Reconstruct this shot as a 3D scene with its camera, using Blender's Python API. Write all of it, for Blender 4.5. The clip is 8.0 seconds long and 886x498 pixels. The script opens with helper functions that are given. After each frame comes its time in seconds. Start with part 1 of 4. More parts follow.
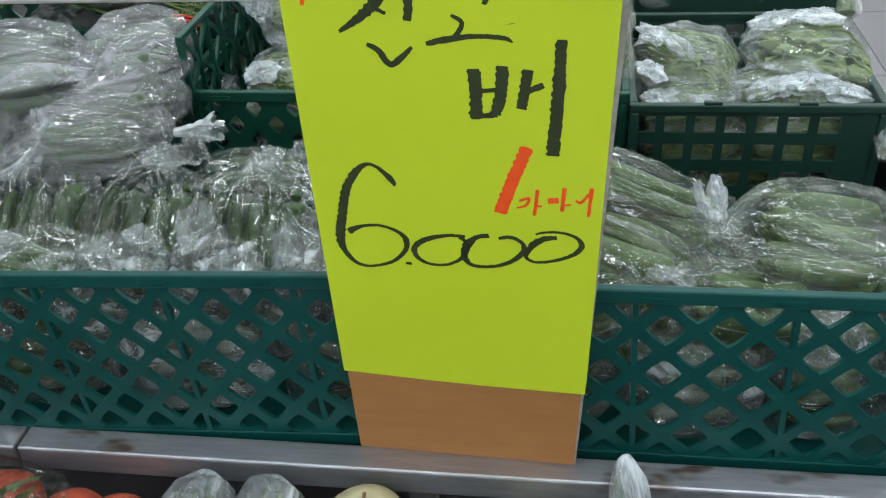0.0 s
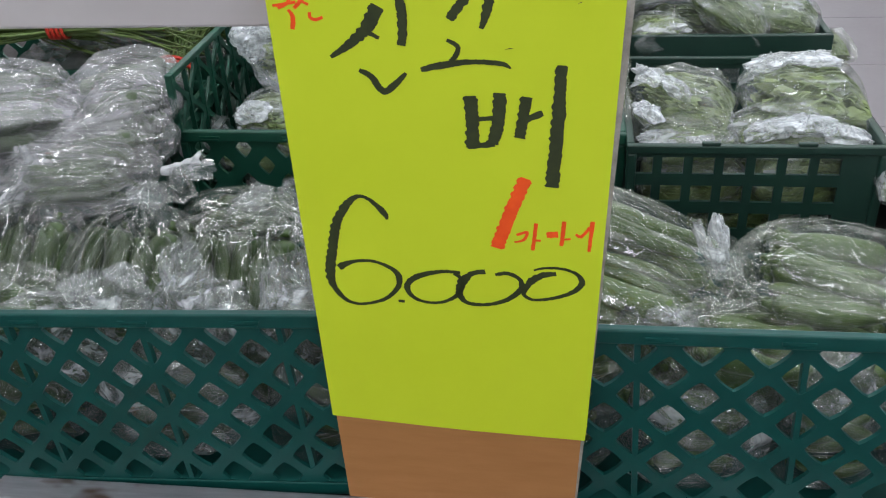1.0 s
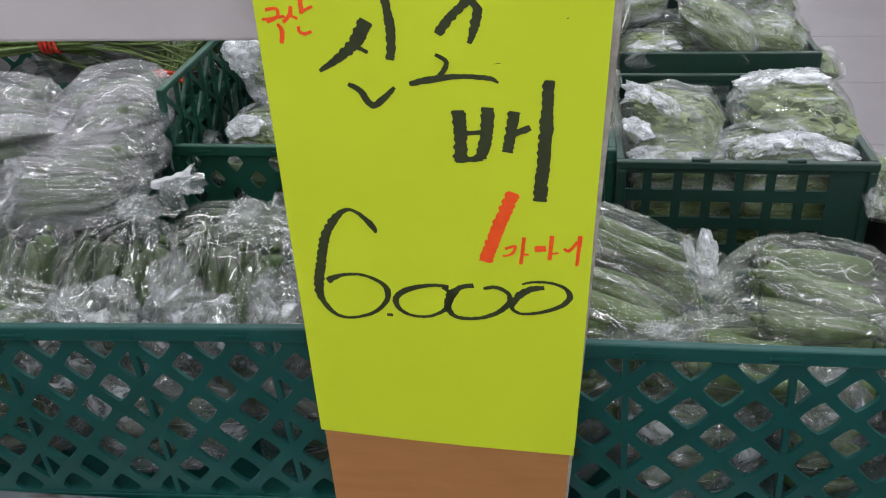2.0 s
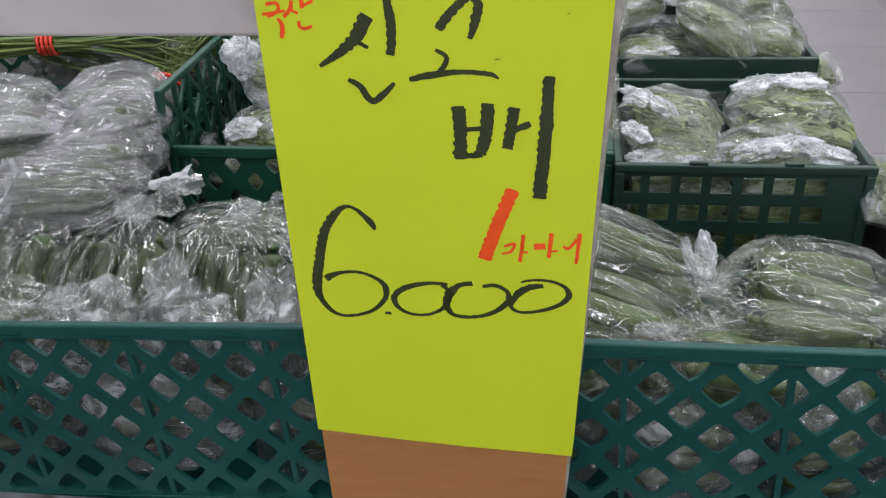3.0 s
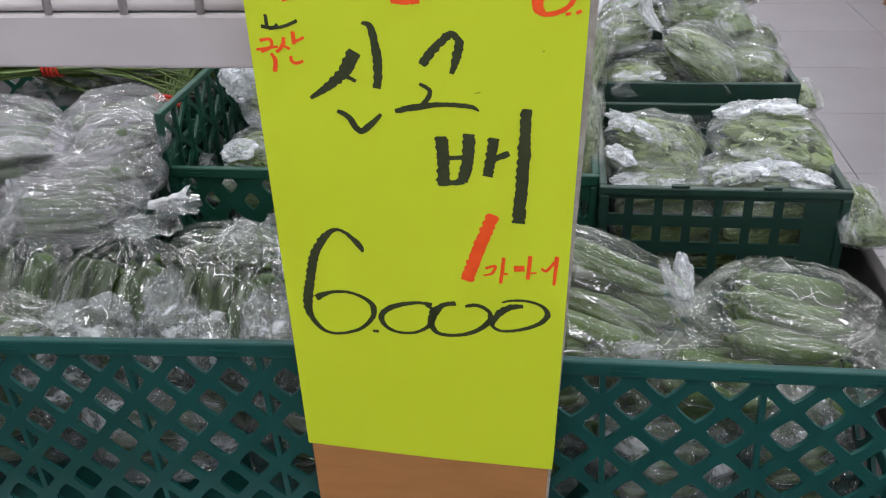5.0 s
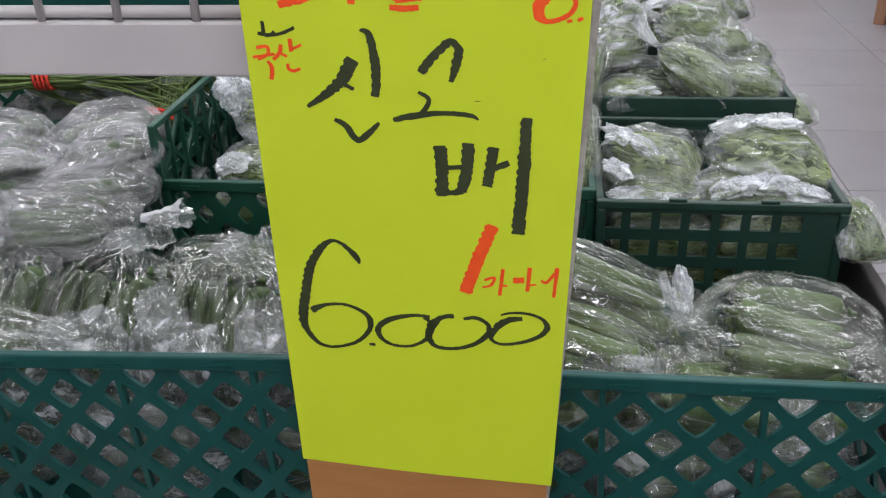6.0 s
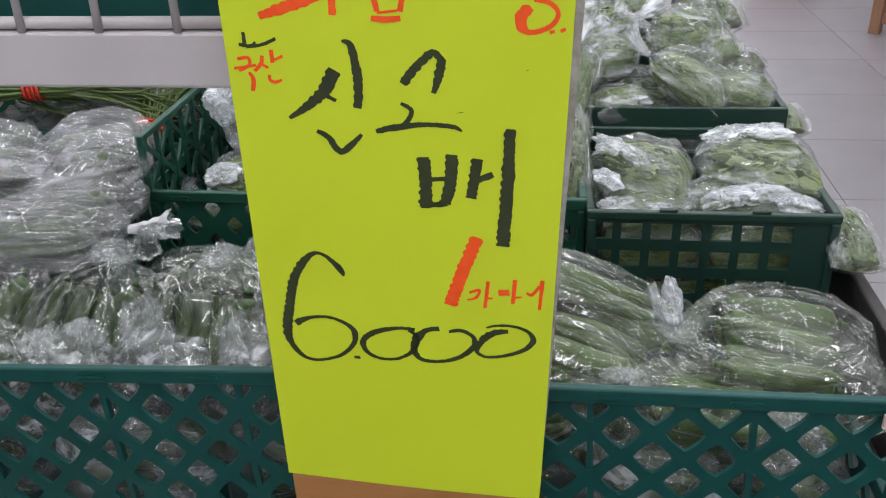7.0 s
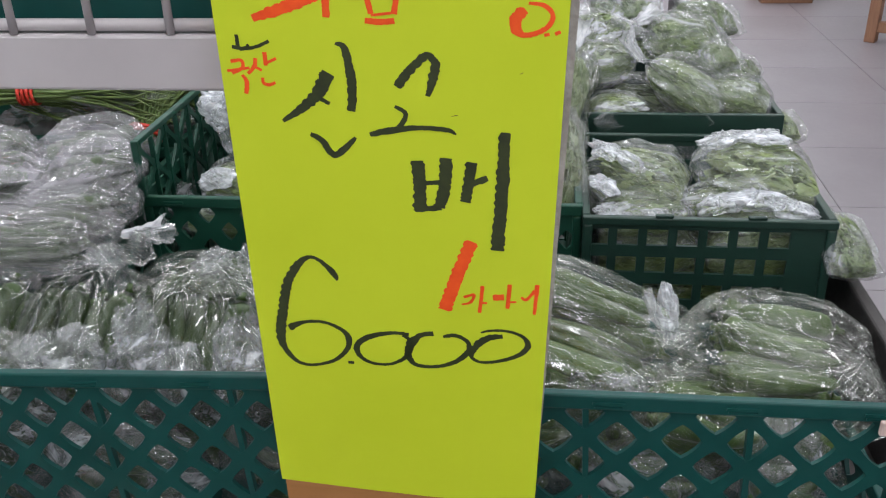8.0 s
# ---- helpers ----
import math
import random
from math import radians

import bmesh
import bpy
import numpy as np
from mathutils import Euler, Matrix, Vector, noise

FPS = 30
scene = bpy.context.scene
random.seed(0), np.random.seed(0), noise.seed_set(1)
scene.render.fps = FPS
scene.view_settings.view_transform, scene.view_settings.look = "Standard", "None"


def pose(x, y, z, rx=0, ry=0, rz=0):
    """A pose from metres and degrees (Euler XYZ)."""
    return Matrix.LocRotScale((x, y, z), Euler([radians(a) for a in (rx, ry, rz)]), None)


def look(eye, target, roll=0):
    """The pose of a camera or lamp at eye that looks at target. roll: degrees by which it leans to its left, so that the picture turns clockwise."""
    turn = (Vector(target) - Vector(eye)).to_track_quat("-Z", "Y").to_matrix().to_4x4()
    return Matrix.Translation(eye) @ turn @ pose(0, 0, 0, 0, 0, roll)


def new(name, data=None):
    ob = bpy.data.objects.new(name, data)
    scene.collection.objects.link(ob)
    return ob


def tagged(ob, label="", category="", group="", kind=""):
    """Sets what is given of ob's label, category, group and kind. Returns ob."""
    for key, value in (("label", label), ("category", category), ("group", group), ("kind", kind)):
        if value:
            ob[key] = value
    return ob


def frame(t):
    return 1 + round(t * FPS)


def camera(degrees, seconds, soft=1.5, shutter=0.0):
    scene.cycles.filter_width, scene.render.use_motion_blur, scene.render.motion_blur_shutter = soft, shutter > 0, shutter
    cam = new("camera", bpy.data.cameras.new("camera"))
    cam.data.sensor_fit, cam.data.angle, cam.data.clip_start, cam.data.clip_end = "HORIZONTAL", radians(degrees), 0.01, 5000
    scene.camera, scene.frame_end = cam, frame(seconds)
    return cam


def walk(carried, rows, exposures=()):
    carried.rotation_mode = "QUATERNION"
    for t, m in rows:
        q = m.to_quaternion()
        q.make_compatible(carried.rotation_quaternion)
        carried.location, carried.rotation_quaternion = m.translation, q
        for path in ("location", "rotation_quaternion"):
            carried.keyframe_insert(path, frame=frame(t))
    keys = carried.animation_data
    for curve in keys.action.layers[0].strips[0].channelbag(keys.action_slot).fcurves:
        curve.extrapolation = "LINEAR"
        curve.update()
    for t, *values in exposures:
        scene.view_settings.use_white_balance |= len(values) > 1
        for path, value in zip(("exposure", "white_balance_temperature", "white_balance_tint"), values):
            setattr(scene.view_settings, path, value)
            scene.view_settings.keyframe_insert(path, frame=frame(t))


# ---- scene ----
cam = camera(52.4, 8.0, soft=1.1)
PATH = [
    (0, (0.129, -0.024, 1.37), (-0.145, 1.591, 0.222), -4.0),
    (0.1, (0.1283, -0.0193, 1.361), (-0.1418, 1.6155, 0.2414), -3.82),
    (0.2, (0.1275, -0.014, 1.3507), (-0.1381, 1.6434, 0.2636), -3.62),
    (0.3, (0.1272, -0.0122, 1.3473), (-0.1368, 1.6529, 0.2711), -3.54),
    (0.5, (0.127, -0.011, 1.345), (-0.136, 1.659, 0.276), -3.5),
    (1, (0.122, -0.005, 1.337), (-0.136, 1.678, 0.288), -3.3),
    (1.5, (0.128, -0.006, 1.338), (-0.123, 1.689, 0.307), -3.1),
    (3, (0.124, -0.011, 1.325), (-0.112, 1.705, 0.325), -2.4),
    (3.5, (0.127, -0.015, 1.322), (-0.107, 1.707, 0.332), -2.3),
    (4, (0.132, -0.02, 1.33), (-0.098, 1.705, 0.344), -2.1),
    (4.2, (0.1427, -0.0413, 1.3513), (-0.0835, 1.6924, 0.3789), -2.1),
    (4.5, (0.143, -0.042, 1.352), (-0.083, 1.692, 0.38), -2.1),
    (4.7, (0.143, -0.042, 1.352), (-0.094, 1.692, 0.375), -2.1),
    (6, (0.135, -0.034, 1.339), (-0.083, 1.719, 0.403), -1.7),
    (6.5, (0.141, -0.03, 1.341), (-0.074, 1.73, 0.414), -1.7),
    (7, (0.146, -0.025, 1.338), (-0.068, 1.738, 0.419), -1.7),
    (7.5, (0.146, -0.025, 1.336), (-0.065, 1.743, 0.426), -1.6),
    (8, (0.148, -0.022, 1.333), (-0.06, 1.75, 0.429), -1.5),
]
walk(cam, [(t, look(eye, target, roll)) for t, eye, target, roll in PATH],
     exposures=[(0, 0, 5950, -3), (0.5, 0, 6100, 2), (1.0, 0, 6150, 6), (1.5, 0, 6200, 8), (3.0, 0, 6250, 10), (8.0, 0, 6250, 10)])


# ---- light ----
scene.cycles.transparent_max_bounces = 24
world = bpy.data.worlds.new("world")
scene.world = world
world.use_nodes = True
world.node_tree.nodes["Background"].inputs[0].default_value = (0.80, 0.84, 0.90, 1)
world.node_tree.nodes["Background"].inputs[1].default_value = 0.02


# ---- materials ----
def material(name):
    m = bpy.data.materials.new(name)
    m.use_nodes = True
    nt = m.node_tree
    return m, nt, nt.nodes["Principled BSDF"]


def add(nt, kind, **inputs):
    n = nt.nodes.new(kind)
    for key, value in inputs.items():
        n.inputs[key.replace("_", " ")].default_value = value
    return n


def coords(nt, scale=(1, 1, 1), turn=(0, 0, 0)):
    tc = nt.nodes.new("ShaderNodeTexCoord")
    mp = nt.nodes.new("ShaderNodeMapping")
    mp.inputs["Scale"].default_value = scale
    mp.inputs["Rotation"].default_value = turn
    nt.links.new(tc.outputs["Object"], mp.inputs["Vector"])
    return mp.outputs["Vector"]


def noise_node(nt, vector, scale, detail=4.0, rough=0.6, distortion=0.0):
    n = add(nt, "ShaderNodeTexNoise", Scale=scale, Detail=detail, Roughness=rough, Distortion=distortion)
    nt.links.new(vector, n.inputs["Vector"])
    return n.outputs["Fac"]


def ramp(nt, fac, stops):
    r = nt.nodes.new("ShaderNodeValToRGB")
    el = r.color_ramp.elements
    while len(el) < len(stops):
        el.new(0.5)
    for e, (p, c) in zip(el, stops):
        e.position, e.color = p, (*c, 1) if len(c) == 3 else c
    nt.links.new(fac, r.inputs["Fac"])
    return r.outputs["Color"]


def bump(nt, height, strength, distance):
    b = add(nt, "ShaderNodeBump", Strength=strength, Distance=distance)
    nt.links.new(height, b.inputs["Height"])
    return b.outputs["Normal"]


def surface(name, dark, light, scale=20.0, rough=(0.4, 0.6), metal=0.0, bump_strength=0.15, bump_scale=120.0, stretch=(1, 1, 1), piece=0.0, spec=0.5):
    """A material with a patchy colour at one scale and a fine relief at another."""
    m, nt, p = material(name)
    v = coords(nt, stretch)
    big = noise_node(nt, v, scale, 5.0, 0.65)
    col = ramp(nt, big, [(0.3, dark), (0.72, light)])
    if piece:
        info = nt.nodes.new("ShaderNodeObjectInfo")
        mul = nt.nodes.new("ShaderNodeHueSaturation")
        mr = add(nt, "ShaderNodeMapRange", To_Min=1 - piece, To_Max=1 + piece)
        nt.links.new(info.outputs["Random"], mr.inputs["Value"])
        nt.links.new(mr.outputs["Result"], mul.inputs["Value"])
        nt.links.new(col, mul.inputs["Color"])
        col = mul.outputs["Color"]
    nt.links.new(col, p.inputs["Base Color"])
    fine = noise_node(nt, v, bump_scale, 3.0, 0.6)
    rr = add(nt, "ShaderNodeMapRange", To_Min=rough[0], To_Max=rough[1])
    nt.links.new(fine, rr.inputs["Value"])
    nt.links.new(rr.outputs["Result"], p.inputs["Roughness"])
    nt.links.new(bump(nt, fine, bump_strength, 0.002), p.inputs["Normal"])
    p.inputs["Metallic"].default_value = metal
    p.inputs["Specular IOR Level"].default_value = spec
    return m


def ridge(nt, fac):
    """Sharp creases out of a soft pattern."""
    a = nt.nodes.new("ShaderNodeMath")
    a.operation = "SUBTRACT"
    a.inputs[1].default_value = 0.5
    b = nt.nodes.new("ShaderNodeMath")
    b.operation = "ABSOLUTE"
    nt.links.new(fac, a.inputs[0])
    nt.links.new(a.outputs[0], b.inputs[0])
    return b.outputs[0]


def film(name, haze, rough, tint=(0.93, 0.95, 0.94), streak=(2.5, 48, 48), ior=1.58, cloud=(0.86, 0.88, 0.90), crease=0.026, crumpled=0.30, smear=(7, 18, 18), crinkled=0.30):
    """Thin clear plastic: see-through, with creases that shine and milky crumpled places; the cloud can also paint in
    sheen.
    """
    m, nt, p = material(name)
    nt.nodes.remove(p)
    out = nt.nodes["Material Output"]
    def math_node(op, x, y):
        n = nt.nodes.new("ShaderNodeMath")
        n.operation = op
        for slot, value in zip(n.inputs, (x, y)):
            if isinstance(value, (int, float)):
                slot.default_value = value
            else:
                nt.links.new(value, slot)
        return n.outputs[0]

    v = coords(nt, streak)
    v2 = coords(nt)
    folds = noise_node(nt, v, 1.0, 1.2, 0.5, 0.6)
    crumple = ridge(nt, noise_node(nt, v2, 9.0, 1.5, 0.5, 2.0))
    taut = ramp(nt, noise_node(nt, v2, 8.0, 2.0, 0.5, 0.4), [(0.38, (0.35,) * 3), (0.62, (1, 1, 1))])
    broad = math_node("MULTIPLY", math_node("ADD", math_node("MULTIPLY", crumple, crumpled), math_node("SUBTRACT", folds, 0.5)), taut)
    # short sharp crinkles that gather in patches
    patch = ramp(nt, noise_node(nt, v2, 13.0, 2.0, 0.5), [(0.50, (0, 0, 0)), (0.66, (1, 1, 1))])
    crinkle = math_node("MULTIPLY", ridge(nt, noise_node(nt, coords(nt, (22, 55, 55)), 1.0, 2.0, 0.55, 1.2)), patch)
    cloudy = noise_node(nt, coords(nt, smear), 1.0, 4.0, 0.6, 0.5)
    relief = math_node("ADD", broad, math_node("MULTIPLY", crinkle, crinkled))
    normal = bump(nt, relief, 1.0, crease)
    clear = nt.nodes.new("ShaderNodeBsdfTransparent")
    clear.inputs[0].default_value = (*tint, 1)
    milky = nt.nodes.new("ShaderNodeBsdfDiffuse")
    milky.inputs[0].default_value = (*cloud, 1)
    gloss = nt.nodes.new("ShaderNodeBsdfGlossy")
    gloss.inputs["Roughness"].default_value = rough
    fres = nt.nodes.new("ShaderNodeFresnel")
    fres.inputs["IOR"].default_value = ior
    nt.links.new(normal, gloss.inputs["Normal"])
    nt.links.new(normal, fres.inputs["Normal"])
    fac = ramp(nt, cloudy, [(0.44, (haze[0],) * 3), (0.56, (0.7 * haze[0] + 0.3 * haze[1],) * 3), (0.68, (haze[1],) * 3)])
    m1, m2 = nt.nodes.new("ShaderNodeMixShader"), nt.nodes.new("ShaderNodeMixShader")
    nt.links.new(fac, m1.inputs[0])
    nt.links.new(clear.outputs[0], m1.inputs[1])
    nt.links.new(milky.outputs[0], m1.inputs[2])
    nt.links.new(math_node("MINIMUM", math_node("MULTIPLY", fres.outputs[0], 1.05), 0.34), m2.inputs[0])
    nt.links.new(m1.outputs[0], m2.inputs[1])
    nt.links.new(gloss.outputs[0], m2.inputs[2])
    nt.links.new(m2.outputs[0], out.inputs[0])
    return m


TEAL = surface("teal_crate_plastic", (0.003, 0.046, 0.042), (0.006, 0.063, 0.056), 14, (0.36, 0.52), bump_strength=0.06, bump_scale=260, spec=0.3)
GREEN = surface("dark_green_crate_plastic", (0.006, 0.026, 0.019), (0.009, 0.037, 0.026), 14, (0.35, 0.55), bump_strength=0.06, bump_scale=260)
GREEN_L = surface("bottle_green_crate_plastic", (0.005, 0.047, 0.029), (0.008, 0.064, 0.040), 14, (0.35, 0.55), bump_strength=0.06, bump_scale=260)
PAPER = surface("fluorescent_yellow_paper", (0.54, 0.65, 0.018), (0.58, 0.69, 0.025), 6, (0.55, 0.7), bump_strength=0.04, bump_scale=400, spec=0.3)
BOARD = surface("brown_cardboard", (0.34, 0.155, 0.055), (0.40, 0.19, 0.07), 9, (0.75, 0.9), bump_strength=0.10, bump_scale=220, stretch=(1, 1, 6), spec=0.2)
BOARD_EDGE = surface("cut_cardboard_edge", (0.20, 0.18, 0.16), (0.38, 0.36, 0.33), 60, (0.8, 0.95), bump_strength=0.5, bump_scale=300)
INK_BLACK = surface("black_brush_ink", (0.020, 0.028, 0.008), (0.038, 0.052, 0.012), 90, (0.4, 0.6), bump_strength=0.05)
INK_RED = surface("red_marker_ink", (0.84, 0.066, 0.004), (0.92, 0.105, 0.007), 70, (0.45, 0.6), bump_strength=0.05)
STEEL = surface("brushed_stainless_steel", (0.34, 0.34, 0.36), (0.46, 0.46, 0.48), 12, (0.34, 0.55), 1.0, 0.10, 200, (1, 14, 14))
LEDGE, _nt, _p = material("stained_stainless_ledge")
_v = coords(_nt, (1, 10, 10))
_base = ramp(_nt, noise_node(_nt, _v, 12.0, 5.0, 0.65), [(0.3, (0.36, 0.36, 0.40)), (0.7, (0.50, 0.50, 0.55))])
_mask = ramp(_nt, noise_node(_nt, coords(_nt, (1, 2.2, 2)), 7.0, 3.0, 0.6), [(0.62, (0, 0, 0)), (0.69, (1, 1, 1))])
_mix = _nt.nodes.new("ShaderNodeMixRGB")
_mix.inputs[2].default_value = (0.17, 0.12, 0.10, 1)
_nt.links.new(_mask, _mix.inputs[0])
_nt.links.new(_base, _mix.inputs[1])
_nt.links.new(_mix.outputs[0], _p.inputs["Base Color"])
_p.inputs["Metallic"].default_value = 0.85
_p.inputs["Roughness"].default_value = 0.42
_nt.links.new(bump(_nt, noise_node(_nt, _v, 160.0, 3.0), 0.10, 0.002), _p.inputs["Normal"])
DARK = surface("dark_painted_metal", (0.020, 0.018, 0.018), (0.042, 0.038, 0.038), 16, (0.4, 0.6), bump_strength=0.08)
BLACK = surface("black_bin_plastic", (0.012, 0.012, 0.012), (0.025, 0.023, 0.022), 12, (0.5, 0.7))
WHITE = surface("white_enamelled_steel", (0.42, 0.395, 0.405), (0.47, 0.445, 0.455), 5, (0.35, 0.5), bump_strength=0.03, bump_scale=90)
WALL = surface("pale_wall_paint", (0.66, 0.66, 0.65), (0.72, 0.72, 0.71), 2, (0.7, 0.9), bump_strength=0.1)
CEIL = surface("white_ceiling_board", (0.74, 0.74, 0.74), (0.80, 0.80, 0.80), 3, (0.8, 0.95), bump_strength=0.2, bump_scale=80)
TILE = surface("pale_grey_floor_tile", (0.225, 0.207, 0.225), (0.262, 0.244, 0.264), 2.2, (0.26, 0.38), bump_strength=0.0, bump_scale=40, piece=0.03)
JOINT = surface("floor_joint", (0.205, 0.19, 0.20), (0.245, 0.228, 0.24), 20, (0.7, 0.9))
WOOD = surface("pale_wood", (0.22, 0.105, 0.060), (0.32, 0.17, 0.10), 8, (0.5, 0.7), bump_strength=0.2, stretch=(8, 8, 1))
PEPPER = surface("green_pepper_skin", (0.013, 0.034, 0.005), (0.036, 0.071, 0.011), 16, (0.25, 0.4), bump_strength=0.05, bump_scale=60, piece=0.25)
PALE_PEPPER = surface("pale_green_pepper_skin", (0.028, 0.064, 0.008), (0.068, 0.118, 0.018), 14, (0.28, 0.42), bump_strength=0.05, bump_scale=60, piece=0.22)
CUCUMBER = surface("dark_green_cucumber_skin", (0.022, 0.048, 0.014), (0.060, 0.095, 0.030), 26, (0.35, 0.5), bump_strength=0.3, bump_scale=120, piece=0.25)
LEAF = surface("leaf_green", (0.075, 0.118, 0.034), (0.165, 0.220, 0.080), 22, (0.4, 0.6), bump_strength=0.3, bump_scale=110, piece=0.1)
LEAF_PALE = surface("pale_leaf_green", (0.10, 0.152, 0.044), (0.235, 0.295, 0.115), 20, (0.4, 0.6), bump_strength=0.3, bump_scale=110, piece=0.1)
STEM = surface("stem_green", (0.060, 0.110, 0.022), (0.16, 0.22, 0.060), 30, (0.35, 0.5), piece=0.1)
TAPE = surface("red_tape", (0.56, 0.035, 0.022), (0.66, 0.055, 0.03), 40, (0.3, 0.4))
APPLE = surface("red_apple_skin", (0.40, 0.045, 0.025), (0.55, 0.13, 0.06), 18, (0.3, 0.4), piece=0.1)
PEAR = surface("pale_pear_skin", (0.48, 0.43, 0.27), (0.60, 0.55, 0.37), 30, (0.45, 0.6), bump_strength=0.1)
TAG = surface("pinkish_paper_tag", (0.45, 0.33, 0.30), (0.62, 0.52, 0.48), 60, (0.6, 0.8))
FILM = film("clear_plastic_film", (0.0, 0.06), 0.045, tint=(0.985, 0.99, 0.98), streak=(1.6, 26, 26), crease=0.095, crumpled=0.05, ior=1.85, crinkled=0.0)
# hazy film; its grey cloud paints in the ceiling's broad reflection
FILM_SHEEN = film("grey_sheen_plastic_film", (0.13, 0.52), 0.14, (0.95, 0.95, 0.96), cloud=(0.70, 0.70, 0.75), streak=(5, 11, 11), crease=0.13, crumpled=0.35, smear=(5, 8, 8), ior=1.55, crinkled=0.0)
FILM_MILKY = film("milky_plastic_film", (0.10, 0.56), 0.07, tint=(0.97, 0.98, 0.97), streak=(3, 26, 26), cloud=(0.84, 0.87, 0.92), crease=0.090, crumpled=0.5, smear=(12, 30, 30), ior=1.62)
FILM_WHITE = film("whitish_plastic_film", (0.12, 0.66), 0.08, tint=(0.97, 0.98, 0.97), streak=(4, 30, 30), cloud=(0.84, 0.87, 0.92), crease=0.040, crumpled=0.6, smear=(14, 50, 50))
FILM_PALE = film("clouded_plastic_film", (0.02, 0.17), 0.07, tint=(0.985, 0.99, 0.98), streak=(2.5, 40, 40), cloud=(0.70, 0.75, 0.68), crease=0.055, crumpled=0.25, ior=1.58, crinkled=0.20)
FILM_SOFT = film("soft_plastic_film", (0.05, 0.38), 0.12, tint=(0.985, 0.99, 0.98), streak=(5, 28, 28), cloud=(0.80, 0.84, 0.86), crease=0.070, crumpled=0.5, ior=1.32, smear=(11, 34, 34), crinkled=0.12)
FILM_FROST = film("frosted_plastic_film", (0.06, 0.52), 0.14, tint=(0.985, 0.99, 0.98), streak=(4, 28, 28), cloud=(0.84, 0.87, 0.93), crease=0.055, crumpled=0.6, ior=1.35, smear=(13, 34, 34), crinkled=0.2)
FILM_BAG = film("white_bag_film", (0.15, 0.70), 0.10, streak=(4, 40, 40), cloud=(0.80, 0.83, 0.90), crease=0.045, crumpled=0.6, ior=1.5, smear=(10, 44, 44))
FOLD = film("crumpled_white_film", (0.02, 0.26), 0.09, tint=(0.97, 0.98, 0.97), streak=(8, 34, 34), cloud=(0.84, 0.87, 0.92), crease=0.022, crumpled=0.15, ior=1.5, smear=(16, 30, 20), crinkled=0.0)
# clear film; long pale smears in its cloud stand in for highlight streaks
FILM_SHINE = film("shine_streaked_film", (0.09, 0.36), 0.07, tint=(0.97, 0.97, 0.97), streak=(2.0, 40, 40), cloud=(0.74, 0.74, 0.78), crease=0.070, crumpled=0.2, ior=1.5, smear=(3, 14, 14), crinkled=0.04)
FILM_LOW = film("creased_plastic_film", (0.02, 0.22), 0.06, tint=(0.98, 0.98, 0.98), streak=(8, 55, 55), cloud=(0.80, 0.82, 0.86), crease=0.060, crumpled=0.3, ior=1.6, smear=(8, 22, 22), crinkled=0.30)
BUNCH = film("bunched_white_film", (0.22, 0.82), 0.30, tint=(0.97, 0.98, 0.97), streak=(12, 34, 34), cloud=(0.86, 0.89, 0.95), crease=0.014, crumpled=0.3, ior=1.2, smear=(16, 40, 40), crinkled=0.0)
TUFT = film("gathered_plastic_film", (0.14, 0.48), 0.18, tint=(0.97, 0.98, 0.97), streak=(5, 60, 60), cloud=(0.84, 0.86, 0.91), crease=0.008, ior=1.4, crinkled=0.0)


# ---- builders ----
def link(name, bm, mat, parent=None, label="", smooth=False):
    me = bpy.data.meshes.new(name)
    bm.to_mesh(me)
    bm.free()
    me.materials.append(mat)
    if smooth:
        for p in me.polygons:
            p.use_smooth = True
    ob = new(name, me)
    ob.parent = parent
    if label:
        ob["label"] = label
    return ob


def part(name, bm, mat, parent, label="", smooth=False):
    return link(name, bm, mat, parent, label, smooth)


def thing(name, at, label, category, group="", turn=0.0):
    ob = new(name)
    ob.empty_display_size = 0.05
    ob.location = at
    ob.rotation_euler = (0, 0, radians(turn))
    return tagged(ob, label, category, group)


def box(bm, lo, hi, bevel=0.0):
    lo, hi = Vector(lo), Vector(hi)
    r = bmesh.ops.create_cube(bm, size=1, matrix=Matrix.Translation((lo + hi) / 2) @ Matrix.Diagonal((*(hi - lo), 1)))
    if bevel:
        edges = {e for v in r["verts"] for e in v.link_edges}
        bmesh.ops.bevel(bm, geom=list(edges), offset=bevel, segments=2, profile=0.5, affect="EDGES")
    return bm


def boxes(*pairs, bevel=0.0):
    bm = bmesh.new()
    for lo, hi in pairs:
        b2 = bmesh.new()
        box(b2, lo, hi, bevel)
        me = bpy.data.meshes.new("tmp")
        b2.to_mesh(me)
        b2.free()
        bm.from_mesh(me)
        bpy.data.meshes.remove(me)
    return bm


def rod(bm, a, b, r, sides=10):
    a, b = Vector(a), Vector(b)
    m = Matrix.Translation((a + b) / 2) @ (b - a).to_track_quat("Z", "Y").to_matrix().to_4x4()
    bmesh.ops.create_cone(bm, cap_ends=True, segments=sides, radius1=r, radius2=r, depth=(b - a).length, matrix=m)
    return bm


